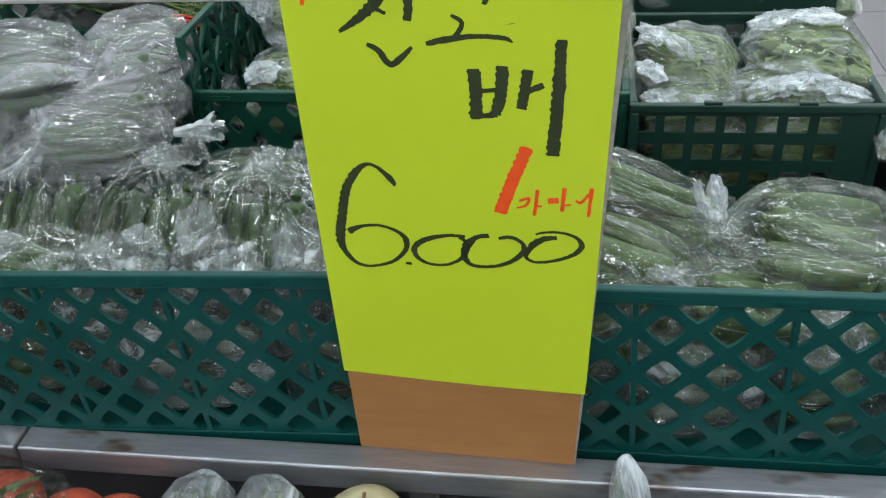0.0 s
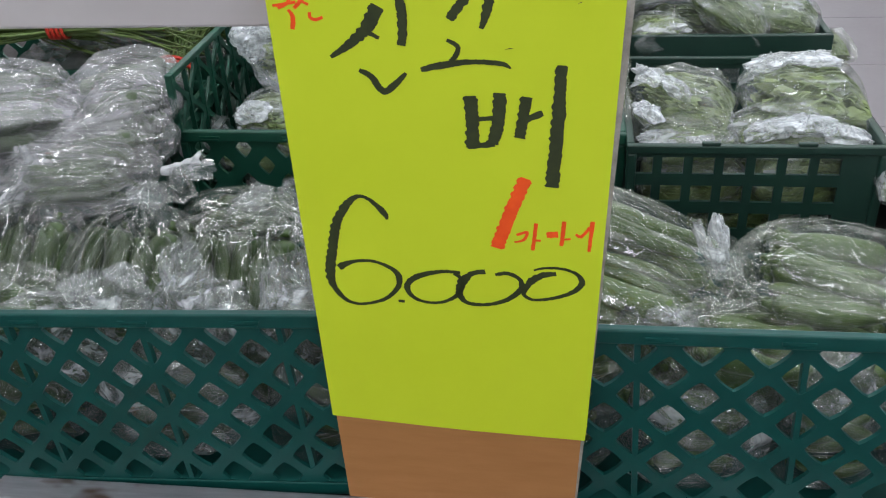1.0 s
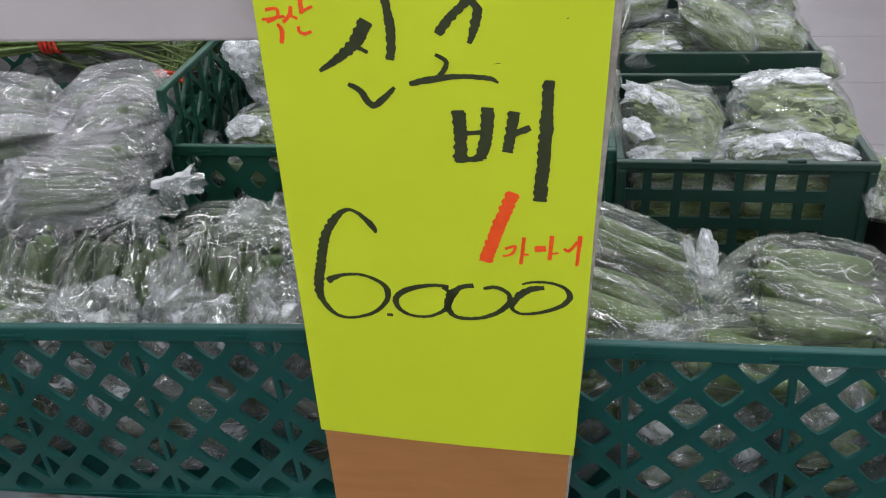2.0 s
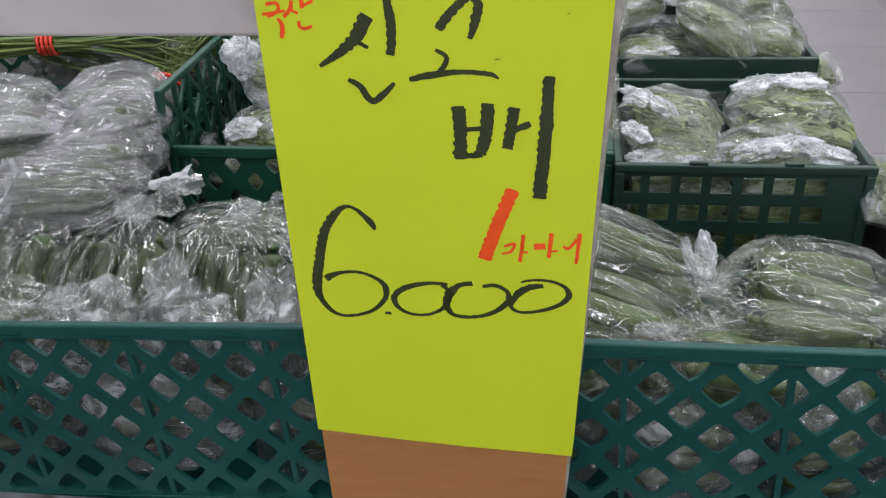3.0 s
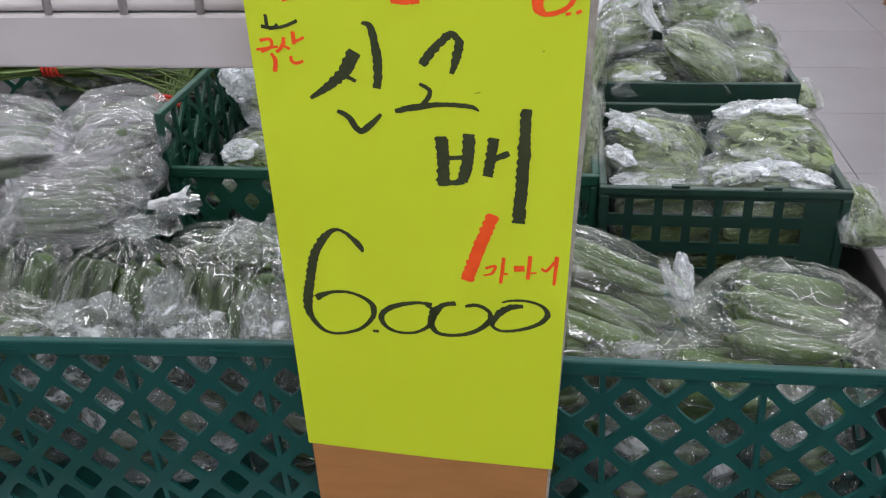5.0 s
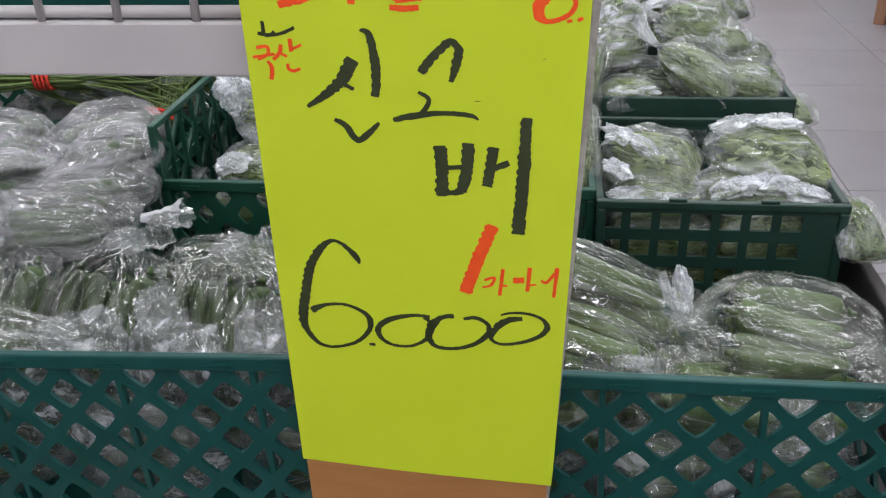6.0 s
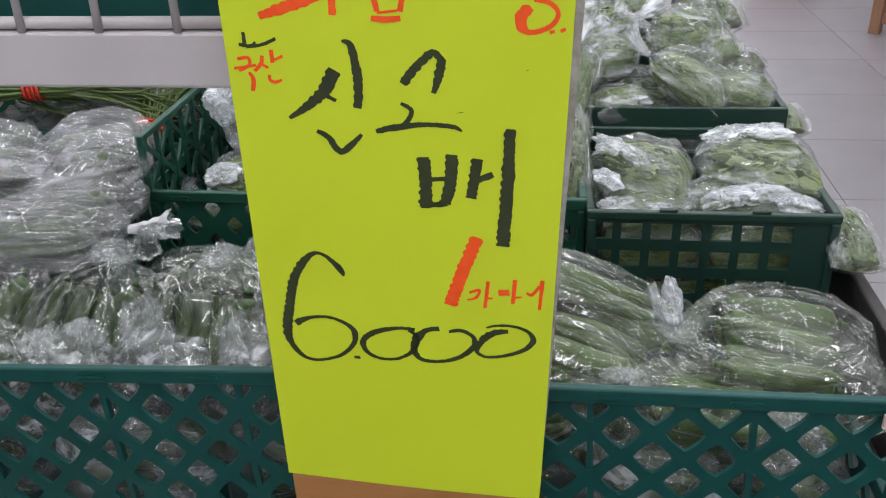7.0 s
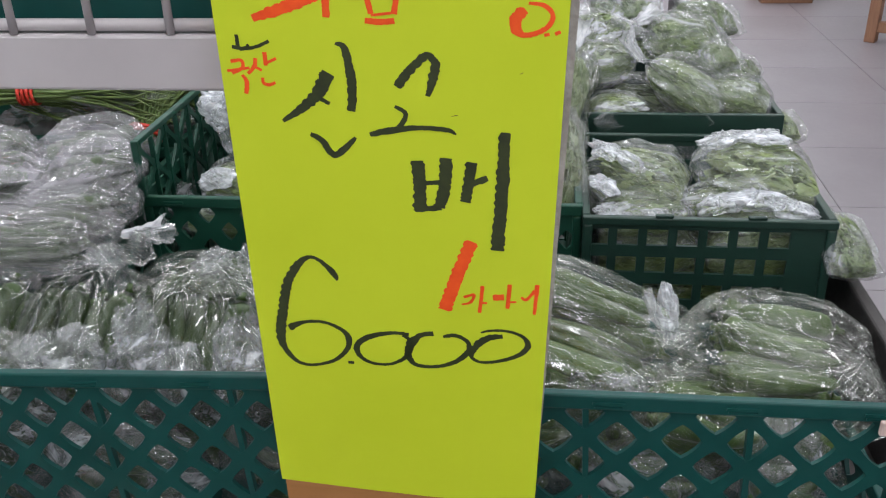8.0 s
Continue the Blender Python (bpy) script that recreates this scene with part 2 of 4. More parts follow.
def tube(bm, points, radii, sides=10, squash=1.0):
    """A tapered tube along points."""
    rings = []
    n = len(points)
    for i, (p, r) in enumerate(zip(points, radii)):
        way = (Vector(points[min(i + 1, n - 1)]) - Vector(points[max(i - 1, 0)])).normalized()
        side = way.cross(Vector((0.1, 0.2, 1))).normalized()
        up = side.cross(way)
        rings.append([bm.verts.new(Vector(p) + r * (side * math.cos(2 * math.pi * k / sides) + up * squash * math.sin(2 * math.pi * k / sides))) for k in range(sides)])
    for a, b in zip(rings, rings[1:]):
        for k in range(sides):
            bm.faces.new((a[k], a[(k + 1) % sides], b[(k + 1) % sides], b[k]))
    bm.faces.new(rings[0][::-1])
    bm.faces.new(rings[-1])
    return bm


def lattice(length, h0, h1, px, pz, hole, thick, place, drop=0.013, shift=0.0, lean=0.0):
    """A moulded panel with rounded diamond openings, from h0 up to h1; place(s, h, d) gives the point."""
    bm = bmesh.new()
    n = 20
    rows = int((h1 - h0) / pz) + 2
    cols = int(length / px) + 2
    for j in range(-1, rows):
        for i in range(-1, cols):
            cx, cz = (i + 0.5 * ((j + 1) % 2)) * px + shift, h1 - drop - j * pz
            if cx + px / 2 <= 0.002 or cx - px / 2 >= length - 0.002 or cz + pz <= h0 + 0.002 or cz - pz >= h1 - 0.002:
                continue
            outer, inner = [], []
            for k in range(n):
                a = 2 * math.pi * k / n
                c, s = math.cos(a), math.sin(a)
                q = 1 / (abs(c) + abs(s))
                outer.append((cx + c * q * px / 2, cz + s * q * pz))
                e = 1 / (abs(c) ** 1.2 + abs(s) ** 1.2) ** (1 / 1.2)
                inner.append((cx + c * e * hole[0], cz + s * e * hole[1]))
            clip = lambda p, g: (min(max(p[0], g), length - g), min(max(p[1], h0 + g), h1 - g))
            outer, inner = [[(x + lean * (h1 - z), z) for x, z in ring] for ring in (outer, inner)]
            outer = [clip(p, 0) for p in outer]
            inner = [clip(p, 0.003) for p in inner]
            rings = [[bm.verts.new(place(x, z, d)) for x, z in ring] for ring, d in ((outer, 0), (inner, 0), (inner, thick), (outer, thick))]
            for r1, r2 in zip(rings, rings[1:]):
                for k in range(n):
                    bm.faces.new((r1[k], r1[(k + 1) % n], r2[(k + 1) % n], r2[k]))
    bmesh.ops.remove_doubles(bm, verts=bm.verts, dist=0.00005)
    bmesh.ops.recalc_face_normals(bm, faces=bm.faces)
    return bm


def grid_panel(length, h0, h1, w, rows, bar, cross, thick, place):
    """A moulded panel with rows of upright rectangular openings."""
    bm = bmesh.new()
    n = int((length - bar) / w)

    def slab(s0, s1, a, b):
        v = [bm.verts.new(place(s, h, d)) for d in (0, thick) for s, h in ((s0, a), (s1, a), (s1, b), (s0, b))]
        for f in ((0, 1, 2, 3), (7, 6, 5, 4), (0, 4, 5, 1), (1, 5, 6, 2), (2, 6, 7, 3), (3, 7, 4, 0)):
            bm.faces.new([v[k] for k in f])

    hs = (h1 - h0) / rows
    for j in range(rows + 1):
        z = h0 + j * hs
        slab(0, length, max(z - cross / 2, h0), min(z + cross / 2, h1))
    for i in range(n + 1):
        x = i * w
        for j in range(rows):
            slab(max(x - bar / 2, 0), min(x + bar / 2, length) if i < n else length, h0 + j * hs + cross / 2, h0 + (j + 1) * hs - cross / 2)
    bmesh.ops.recalc_face_normals(bm, faces=bm.faces)
    return bm


def crate(label, x0, x1, y0, y1, z0, z1, mat, style="diamond", ribs=(0.165, 0.165), tabs=True, group="vegetable crates", first_tab=0.06, turn=0.0, tip=0.0, low=1.0, open_left=False, pitch=(0.0652, 0.0318), hole=(0.0206, 0.0215), shift=0.0, lean=0.0):
    """An open plastic crate: rim, four pierced walls, base, corner posts, upright ribs, small clips on the rim."""
    lx, ly, h = x1 - x0, y1 - y0, z1 - z0
    c = thing("vegetable_crate", ((x0 + x1) / 2, (y0 + y1) / 2, z0), label, "crate", group, turn)
    c.rotation_euler.y = radians(tip)
    hb = h * low
    hx, hy, t, band = lx / 2, ly / 2, 0.005, 0.018
    walls = (("front_panel", lx, lambda s, z, d: (s - hx, -hy + 0.004 + d, z)), ("back_panel", lx, lambda s, z, d: (s - hx, hy - 0.004 - d, z)),
             ("side_panel", ly, lambda s, z, d: (-hx + 0.004 + d, s - hy, z)), ("side_panel", ly, lambda s, z, d: (hx - 0.004 - d, s - hy, z)))
    if open_left:
        walls = walls[:2] + walls[3:]
    for name, length, place in walls:
        hh = h if name == "front_panel" else hb
        if style == "diamond":
            bm = lattice(length, 0.018, hh - band + 0.001, *pitch, hole, t, place, 0.0075, shift, lean)
        elif style == "closed":
            bm = lattice(length, 0.018, hh - band + 0.001, 0.066, 0.0293, (0.0132, 0.0161), t, place)
        elif style == "window":
            bm = grid_panel(length, 0.012, hh - 0.011, 0.0431, 5, 0.0128, 0.0185, t, place)
        else:
            bm = lattice(length, 0.012, hh - 0.046, 0.066, 0.030, (0.006, 0.012), t, place)
        made = part(name, bm, mat, c)
        if name == "front_panel":
            face = made
    top = {"diamond": band, "closed": band, "window": 0.013}.get(style, 0.048)
    o = 0.0015
    left = -hx + 0.010 if not open_left else -hx - o + 0.001
    rim = part("rim", boxes(((-hx - o, -hy - o, h - top), (hx + o, -hy + 0.0095, h)), ((-hx - o, hy - 0.010, hb - top), (hx + o, hy + o, hb)),
                      ((-hx - o, -hy + 0.010, hb - top), (left, hy - 0.010, hb)), ((hx - 0.010, -hy + 0.010, hb - top), (hx + o, hy - 0.010, hb)), bevel=0.0022), mat, c)
    part("base", boxes(((-hx, -hy + 0.003, 0), (hx, hy - 0.003, 0.019)), bevel=0.002), mat, c)
    for sx in (-1, 1):
        for sy in (-1, 1):
            part("corner_post", boxes(((sx * (hx - 0.006) - 0.007, sy * (hy - 0.006) - 0.007, 0.012), (sx * (hx - 0.006) + 0.007, sy * (hy - 0.006) + 0.007, (hb if sy > 0 else h) - top)), bevel=0.003), mat, c)
    if style == "diamond":
        for k in range(int((lx - 0.01 - ribs[0]) / ribs[1]) + 1):
            x = -hx + ribs[0] + k * ribs[1]
            rib = boxes(((x - 0.0032, -hy + 0.0045, 0.012), (x + 0.0032, -hy + 0.013, h - top)))
            for v in rib.verts:
                v.co.x += lean * (h - v.co.z)
            part("rib", rib, mat, face)
    if tabs:
        x = -hx + first_tab
        while x < hx - 0.03:
            if style == "window":
                part("clip", boxes(((x - 0.013, -hy - o, h), (x + 0.013, -hy + 0.006, h + 0.005)), bevel=0.0015), mat, rim)
            else:
                part("clip", boxes(((x - 0.016, -hy - o - 0.0016, h - 0.0105), (x + 0.016, -hy - o + 0.001, h - 0.0075)), ((x - 0.014, -hy - o - 0.0016, h - 0.0145), (x + 0.014, -hy - o + 0.001, h - 0.0125))), mat, rim)
            x += 2 * pitch[0]
    return c


# ---- setting ----
def setting(name, lo, hi, mat, label):
    return tagged(link(name, boxes((lo, hi)), mat), label, name.split("_")[0], kind="structure")


floor = setting("floor", (-6, -11, -0.1), (6, 11, -0.006), JOINT, "pale grey tiled shop floor with thin joints")
setting("wall_north", (-6, 11, -0.1), (6, 11.15, 3.0), WALL, "plain pale painted shop wall")
setting("wall_south", (-6, -11.15, -0.1), (6, -11, 3.0), WALL, "plain pale painted shop wall")
setting("wall_west", (-6.15, -11, -0.1), (-6, 11, 3.0), WALL, "plain pale painted shop wall")
setting("wall_east", (6, -11, -0.1), (6.15, 11, 3.0), WALL, "plain pale painted shop wall")
setting("ceiling", (-6, -11, 3.0), (6, 11, 3.15), CEIL, "plain white shop ceiling")

# ceiling lights: long rows of hanging tube fittings down the aisles, with fill lamps added that shine up
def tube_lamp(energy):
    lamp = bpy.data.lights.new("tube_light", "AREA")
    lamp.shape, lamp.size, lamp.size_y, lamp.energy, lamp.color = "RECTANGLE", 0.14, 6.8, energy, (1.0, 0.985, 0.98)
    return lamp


DOWN, UP_FILL = tube_lamp(37), tube_lamp(33)
for x in (-1.9, -0.55, 0.8, 2.3):
    for y in (-7.0, 0.1, 7.2):
        c = thing("ceiling_light", (x, y, 2.66), "white hanging light fitting with long tubes, switched on", "lamp", "ceiling lights")
        part("housing", boxes(((-0.09, -3.5, 0.01), (0.09, 3.5, 0.05)), bevel=0.008), WHITE, c)
        for y2 in (-3.2, 0.0, 3.2):
            part("hanger", rod(bmesh.new(), (0, y2, 0.05), (0, y2, 0.34), 0.006), WHITE, c)
        ob = new("tube_lamp", DOWN)
        ob.location = (x, y, 2.655)
        # added fill: brightens the ceiling and its reflections in the film
        ob = new("tube_lamp", UP_FILL)
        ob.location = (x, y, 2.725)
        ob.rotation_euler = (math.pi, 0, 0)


# ---- display table ----
table = thing("display_table", (0, 1.9, 0), "long steel display table with a bright front ledge", "table")
for x, y in ((-1.7, -1.05), (0.5, -1.05), (-1.7, 1.3), (0.5, 1.3)):
    part("leg", boxes(((x - 0.025, y - 0.025, 0), (x + 0.025, y + 0.025, 0.50)), bevel=0.004), STEEL, table)
part("tabletop", boxes(((-1.85, -1.1875, 0.50), (0.60, 1.5, 0.530))), DARK, table)
part("front_ledge", boxes(((-0.548, -1.226, 0.513), (0.62, -1.188, 0.551)), bevel=0.003), LEDGE, table, "scuffed stainless steel front ledge")
part("front_ledge", boxes(((-1.85, -1.226, 0.513), (-0.552, -1.188, 0.551)), bevel=0.003), LEDGE, table, "scuffed stainless steel front ledge")
part("side_board", boxes(((0.602, -1.16, 0.50), (0.622, 1.5, 0.68)), bevel=0.004), DARK, table, "dark painted metal side board")

# lower bin in front of the table
lower = thing("lower_bin", (-0.3, 0.42, 0), "black open fruit bin below the display table", "bin")
part("base", boxes(((-1.4, -0.20, 0), (1.2, 0.235, 0.445)), bevel=0.005), BLACK, lower)
part("front_board", boxes(((-1.4, -0.225, 0), (1.2, -0.202, 0.47)), bevel=0.004), STEEL, lower)

# ---- crates ----
FRONT = "teal plastic crate with diamond lattice walls, full of bagged peppers"
crate(FRONT, -0.656, 0.004, 0.7155, 1.0785, 0.5335, 0.7985, TEAL, "diamond", (0.026, 0.1518), first_tab=0.0854, low=0.50, turn=2.0, tip=-0.6, pitch=(0.0607, 0.0300), hole=(0.0182, 0.0200), shift=0.0248, lean=0.05)
crate(FRONT, 0.024, 0.520, 0.722, 1.085, 0.531, 0.795, TEAL, "diamond", (0.176, 0.164), first_tab=0.0687, low=0.50, shift=0.0130, lean=0.045)
mid = crate("bottle green plastic crate with one raised lattice end, bagged greens inside", -0.468, 0.2125, 1.212, 1.575, 0.531, 0.782, GREEN_L, "closed", first_tab=0.05, open_left=True)
side = lattice(0.36, 0.019, 0.337, 0.104, 0.043, (0.0405, 0.0345), 0.005, lambda s, z, d: (-0.338 + d, s - 0.18, z), 0.009)
part("raised_end", side, GREEN_L, mid, "raised end panel of open lattice")
for k in range(1, 7):
    y = -0.18 + 0.052 * k
    part("rib", boxes(((-0.3385, y - 0.002, 0.019), (-0.331, y + 0.002, 0.335))), GREEN_L, mid)
part("raised_rim", boxes(((-0.340, -0.181, 0.334), (-0.329, 0.181, 0.344)), ((-0.340, -0.190, 0.252), (-0.329, -0.1805, 0.344)), bevel=0.002), GREEN_L, mid)
crate("dark green plastic crate with square openings, bags of leafy greens inside", 0.2145, 0.571, 1.18, 1.545, 0.531, 0.779, GREEN, "window", first_tab=0.115)
crate("dark green plastic crate with a deep solid rim, heaped with bags", 0.215, 0.583, 1.585, 1.945, 0.531, 0.802, GREEN, "solid", tabs=False)
crate("dark green plastic crate with a deep solid rim, heaped with bags", 0.205, 0.572, 1.96, 2.32, 0.531, 0.80, GREEN, "solid", tabs=False)
crate("bottle green plastic crate under clear bags of cucumbers", -1.16, -0.50, 1.10, 1.46, 0.531, 0.77, GREEN_L, "diamond", tabs=False)
crate("bottle green plastic crate under bundled chives", -1.16, -0.50, 1.48, 1.84, 0.531, 0.78, GREEN_L, "diamond", tabs=False)
crate(FRONT, -1.36, -0.69, 0.722, 1.085, 0.531, 0.80, TEAL, "diamond", first_tab=0.076, low=0.50)


# ---- bags ----
def pepper_mesh(name, seed, bend, fat, taper):
    bm = bmesh.new()
    n = 15
    pts, rad = [], []
    for i in range(n):
        u = i / (n - 1)
        pts.append(((u - 0.5), bend * (u - 0.5) ** 2 * 4 - bend * 0.5, 0.02 * math.sin(5 * u + seed)))
        body = min(1.0, (u / 0.10) ** 0.5) * (1 - taper * u ** 2.2) * (0.9 + 0.1 * math.sin(7 * u + seed))
        rad.append(max(0.03, body) * fat)
    rad[-1] *= 0.35
    tube(bm, pts, rad, 12, 0.9)
    tube(bm, [(-0.5, -bend * 0.5 + bend, 0), (-0.54, bend * 0.52, 0.004), (-0.585, bend * 0.56, 0.012)], [fat * 0.42, fat * 0.20, fat * 0.20], 8)
    me = bpy.data.meshes.new(name)
    bm.to_mesh(me)
    bm.free()
    for p in me.polygons:
        p.use_smooth = True
    return me


LONG = [pepper_mesh("pepper", k, 0.05 * math.sin(2.1 * k), 0.075 + 0.012 * math.sin(k), 0.72) for k in range(5)]
STOUT = [pepper_mesh("cucumber", 20 + k, 0.03 * math.sin(1.7 * k), 0.085, 0.30) for k in range(4)]


def with_material(meshes, mat):
    made = []
    for me in meshes:
        m2 = me.copy()
        m2.materials.append(mat)
        made.append(m2)
    return made


KINDS = {"pepper": ("pepper", with_material(LONG, PEPPER)), "pale": ("pepper", with_material(LONG, PALE_PEPPER)), "cucumber": ("cucumber", with_material(STOUT, CUCUMBER))}


def leaf_heap(rnd, L, a, b, count, size):
    """Many curled leaves and stems that fill a bag."""
    bm = bmesh.new()
    for _ in range(count):
        s = rnd.uniform(0.08, 0.80)
        th, ro = rnd.uniform(0, 2 * math.pi), rnd.uniform(0.40, 1.0) ** 0.6
        c = Vector((s * L * 0.82, ro * a * math.cos(th), ro * b * math.sin(math.pi * (0.12 + 0.76 * s)) * math.sin(th)))
        turn = Euler((th + rnd.uniform(-0.7, 0.7), rnd.uniform(-0.5, 0.5), rnd.uniform(-0.8, 0.8))).to_matrix()
        ln, wd, curl = size * rnd.uniform(0.7, 1.3), size * rnd.uniform(0.14, 0.32), rnd.uniform(-2.2, 2.2)
        rows = []
        for i in range(8):
            u = i / 7
            w = wd * math.sin(math.pi * (0.06 + 0.9 * u)) ** 0.7
            mid_p = Vector((ln * (u - 0.5), 0.008 * math.sin(6 * u + th), ln * 0.30 * curl * (u - 0.5) ** 2 + 0.003 * math.sin(14 * u + curl)))
            rows.append([bm.verts.new(c + turn @ (mid_p + Vector((0, k * w * 0.5, abs(k) * w * 0.22 + 0.003 * math.sin(9 * u + k))))) for k in (-1, 0, 1)])
        for r1, r2 in zip(rows, rows[1:]):
            for k in range(2):
                bm.faces.new((r1[k], r1[k + 1], r2[k + 1], r2[k]))
    for v in bm.verts:
        v.co.x = min(max(v.co.x, 0.05 * L), 0.93 * L)
        ry, rz = girth(v.co.x / L, a, b)
        e = (abs(v.co.y) / (ry * 0.93)) ** 2.6 + (abs(v.co.z) / (rz * 0.93)) ** 2.6
        if e > 1:
            v.co.y, v.co.z = v.co.y / e ** (1 / 2.6), v.co.z / e ** (1 / 2.6)
    return bm


def girth(s, a, b):
    """Half width and half thickness of a bag along its length."""
    ry = a * (1.03 - 0.05 * math.sin(3 * s)) * max(0.0, 1 - s ** 5.5) ** 0.8
    rz = b * min(1.0, 0.08 + (s / 0.28) ** 0.75) * max(0.0, 1 - s ** 4.5) ** 0.8
    return ry, rz


def bag_film(rnd, L, a, b, crease, fold, nu=64, nt=72, tied=True, lump=0.30, neck=0.0, pinch=0.012):
    """The film of a tied bag: a flat closed end, a full body, gathered folds and a tuft. The tuft is a mesh of its own."""
    off = Vector((rnd.uniform(0, 40), rnd.uniform(0, 40), rnd.uniform(0, 40)))
    ph = [rnd.uniform(0, 6.28) for _ in range(6)]
    ks = [rnd.choice((5, 6, 7)), rnd.choice((9, 11)), rnd.choice((14, 17, 19))]

    def at(s, th):
        ry, rz = girth(s, a, b)
        ry, rz = ry + pinch, rz + pinch * 0.6
        g = 0.09 + fold * max(0.0, (s - 0.15) / 0.85) ** 1.4
        f = sum((1 - 2 * abs(math.sin(0.5 * k * th + p + 1.3 * s))) * w for k, p, w in zip(ks, ph, (0.5, 0.32, 0.22)))
        f = f if f > 0 else 0.3 * f
        c, sn = math.cos(th), math.sin(th)
        sq = 1 / (abs(c) ** 2.6 + abs(sn) ** 2.6) ** (1 / 2.6)
        p = Vector((s * L, ry * sq * c * (1 + g * f), rz * sq * sn * (1 + g * f)))
        q = p * 9 + off
        big = noise.noise(q) * lump + noise.noise(q * 0.5 + Vector((3, 1, 7))) * lump * 0.8
        rid = (0.5 - abs(noise.noise(q * 2.1))) * 0.9 + (0.5 - abs(noise.noise(Vector((q.x * 1.6, q.y * 5.0, q.z * 5.0))))) * 0.55
        amt = big * min(a, b) + rid * crease
        k = 1 + amt / max(0.02, (p.y ** 2 + p.z ** 2) ** 0.5)
        return Vector((p.x + noise.noise(q * 1.3) * crease * 0.8, p.y * k, p.z * k))

    body = bmesh.new()
    rings = [[body.verts.new(at(i / nu, 2 * math.pi * k / nt)) for k in range(nt)] for i in range(nu + 1)]
    for r1, r2 in zip(rings, rings[1:]):
        for k in range(nt):
            body.faces.new((r1[k], r1[(k + 1) % nt], r2[(k + 1) % nt], r2[k]))
    body.faces.new(rings[0][::-1])
    if not tied:
        body.faces.new(rings[-1])
        return body, None
    tuft = bmesh.new()
    bend_y, bend_z = rnd.uniform(-0.5, 0.5), rnd.uniform(-0.2, 0.7)
    rings = []
    size = rnd.uniform(0.8, 1.2) * min(1.0, 0.2 + a / 0.10)
    if neck:
        bend_y, bend_z, size = 0.1, neck * 1.25, 0.55
    for i in range(17):
        u = i / 16
        r = 0.0075 + (0.018 * size * u ** 1.1 if not neck else 0.006 * math.sin(3 * u) ** 2)
        ring = []
        for k in range(64):
            th = 2 * math.pi * k / 64
            f = sum((1 - 2 * abs(math.sin(0.5 * kk * th + p + 2 * u))) * w for kk, p, w in zip((9, 15, 23), ph[3:], (0.55, 0.4, 0.3)))
            rr = r * (1 + (0.10 + 0.07 * u) * f + 0.7 * u * noise.noise((u * 5 + off.x, math.cos(th) * 1.5 + off.y, math.sin(th) * 1.5)))
            ring.append(tuft.verts.new((L + u * 0.070 * size * (1 + 0.05 * f * u + 0.25 * u * noise.noise((th * 1.1 + off.z, off.x, 0))), rr * math.cos(th) + bend_y * 0.05 * u * u, rr * 0.75 * math.sin(th) + bend_z * 0.05 * u * u)))
        rings.append(ring)
    for r1, r2 in zip(rings, rings[1:]):
        for k in range(64):
            tuft.faces.new((r1[k], r1[(k + 1) % 64], r2[(k + 1) % 64], r2[k]))
    return body, tuft


def bag(kind, start, end, a, b, label, mat=None, seed=1, count=9, roll=0.0, fold=0.55, crease=0.009, tied=True, group="bags of vegetables", leaf=0.085, leafmat=None, r=0.015, detail=1.0, tuftmat=None, neck=0.0):
    """A clear bag from its closed end (start) to its tie (end), half width a, half thickness b."""
    rnd = random.Random(seed)
    s, e = Vector(start), Vector(end)
    L = (e - s).length
    way = (e - s).normalized()
    m = way.to_track_quat("X", "Z").to_matrix().to_4x4()
    name = {"pepper": "bag_of_peppers", "pale": "bag_of_peppers", "cucumber": "bag_of_cucumbers"}.get(kind, "bag_of_greens")
    t = new(name)
    t.empty_display_size = 0.03
    t.matrix_basis = Matrix.Translation(s) @ m @ pose(0, 0, 0, roll, 0, 0)
    tagged(t, label, "vegetable bag", group)
    body, tuft = bag_film(rnd, L, a, b, crease, fold, int(64 * detail), int(80 * detail), tied, 0.30 if kind in KINDS else 0.36, neck, 0.006 if kind in KINDS else 0.003)
    skin = part("film", body, mat or FILM, t, smooth=True)
    if tuft:
        part("tuft", tuft, tuftmat or TUFT, skin, "gathered white plastic tuft", smooth=True)
    if kind in KINDS:
        pname, meshes = KINDS[kind]
        for i in range(count):
            inner = i % 3 == 0
            th = 2 * math.pi * (i * 0.382 + rnd.uniform(-0.03, 0.03))
            ro = 0.42 if inner else 0.86
            ln = L * rnd.uniform(0.50, 0.58)
            o = new(pname, meshes[rnd.randrange(len(meshes))])
            o.parent = t
            o.location = (L * 0.49 + rnd.uniform(-0.03, 0.03) * L, ro * (a - r) * math.cos(th) * 1.15, ro * 0.84 * (b - r * 0.6) * math.sin(th))
            o.rotation_euler = (rnd.uniform(0, 6.28), rnd.uniform(-0.10, 0.10), rnd.uniform(-0.16, 0.16) + (math.pi if rnd.random() < 0.5 else 0))
            g = r / 0.075 * rnd.uniform(0.85, 1.15)
            o.scale = (ln, g, g)
    else:
        part("leaves", leaf_heap(rnd, L, a, b, count * 56, leaf), leafmat or LEAF, t, smooth=True)
    return t


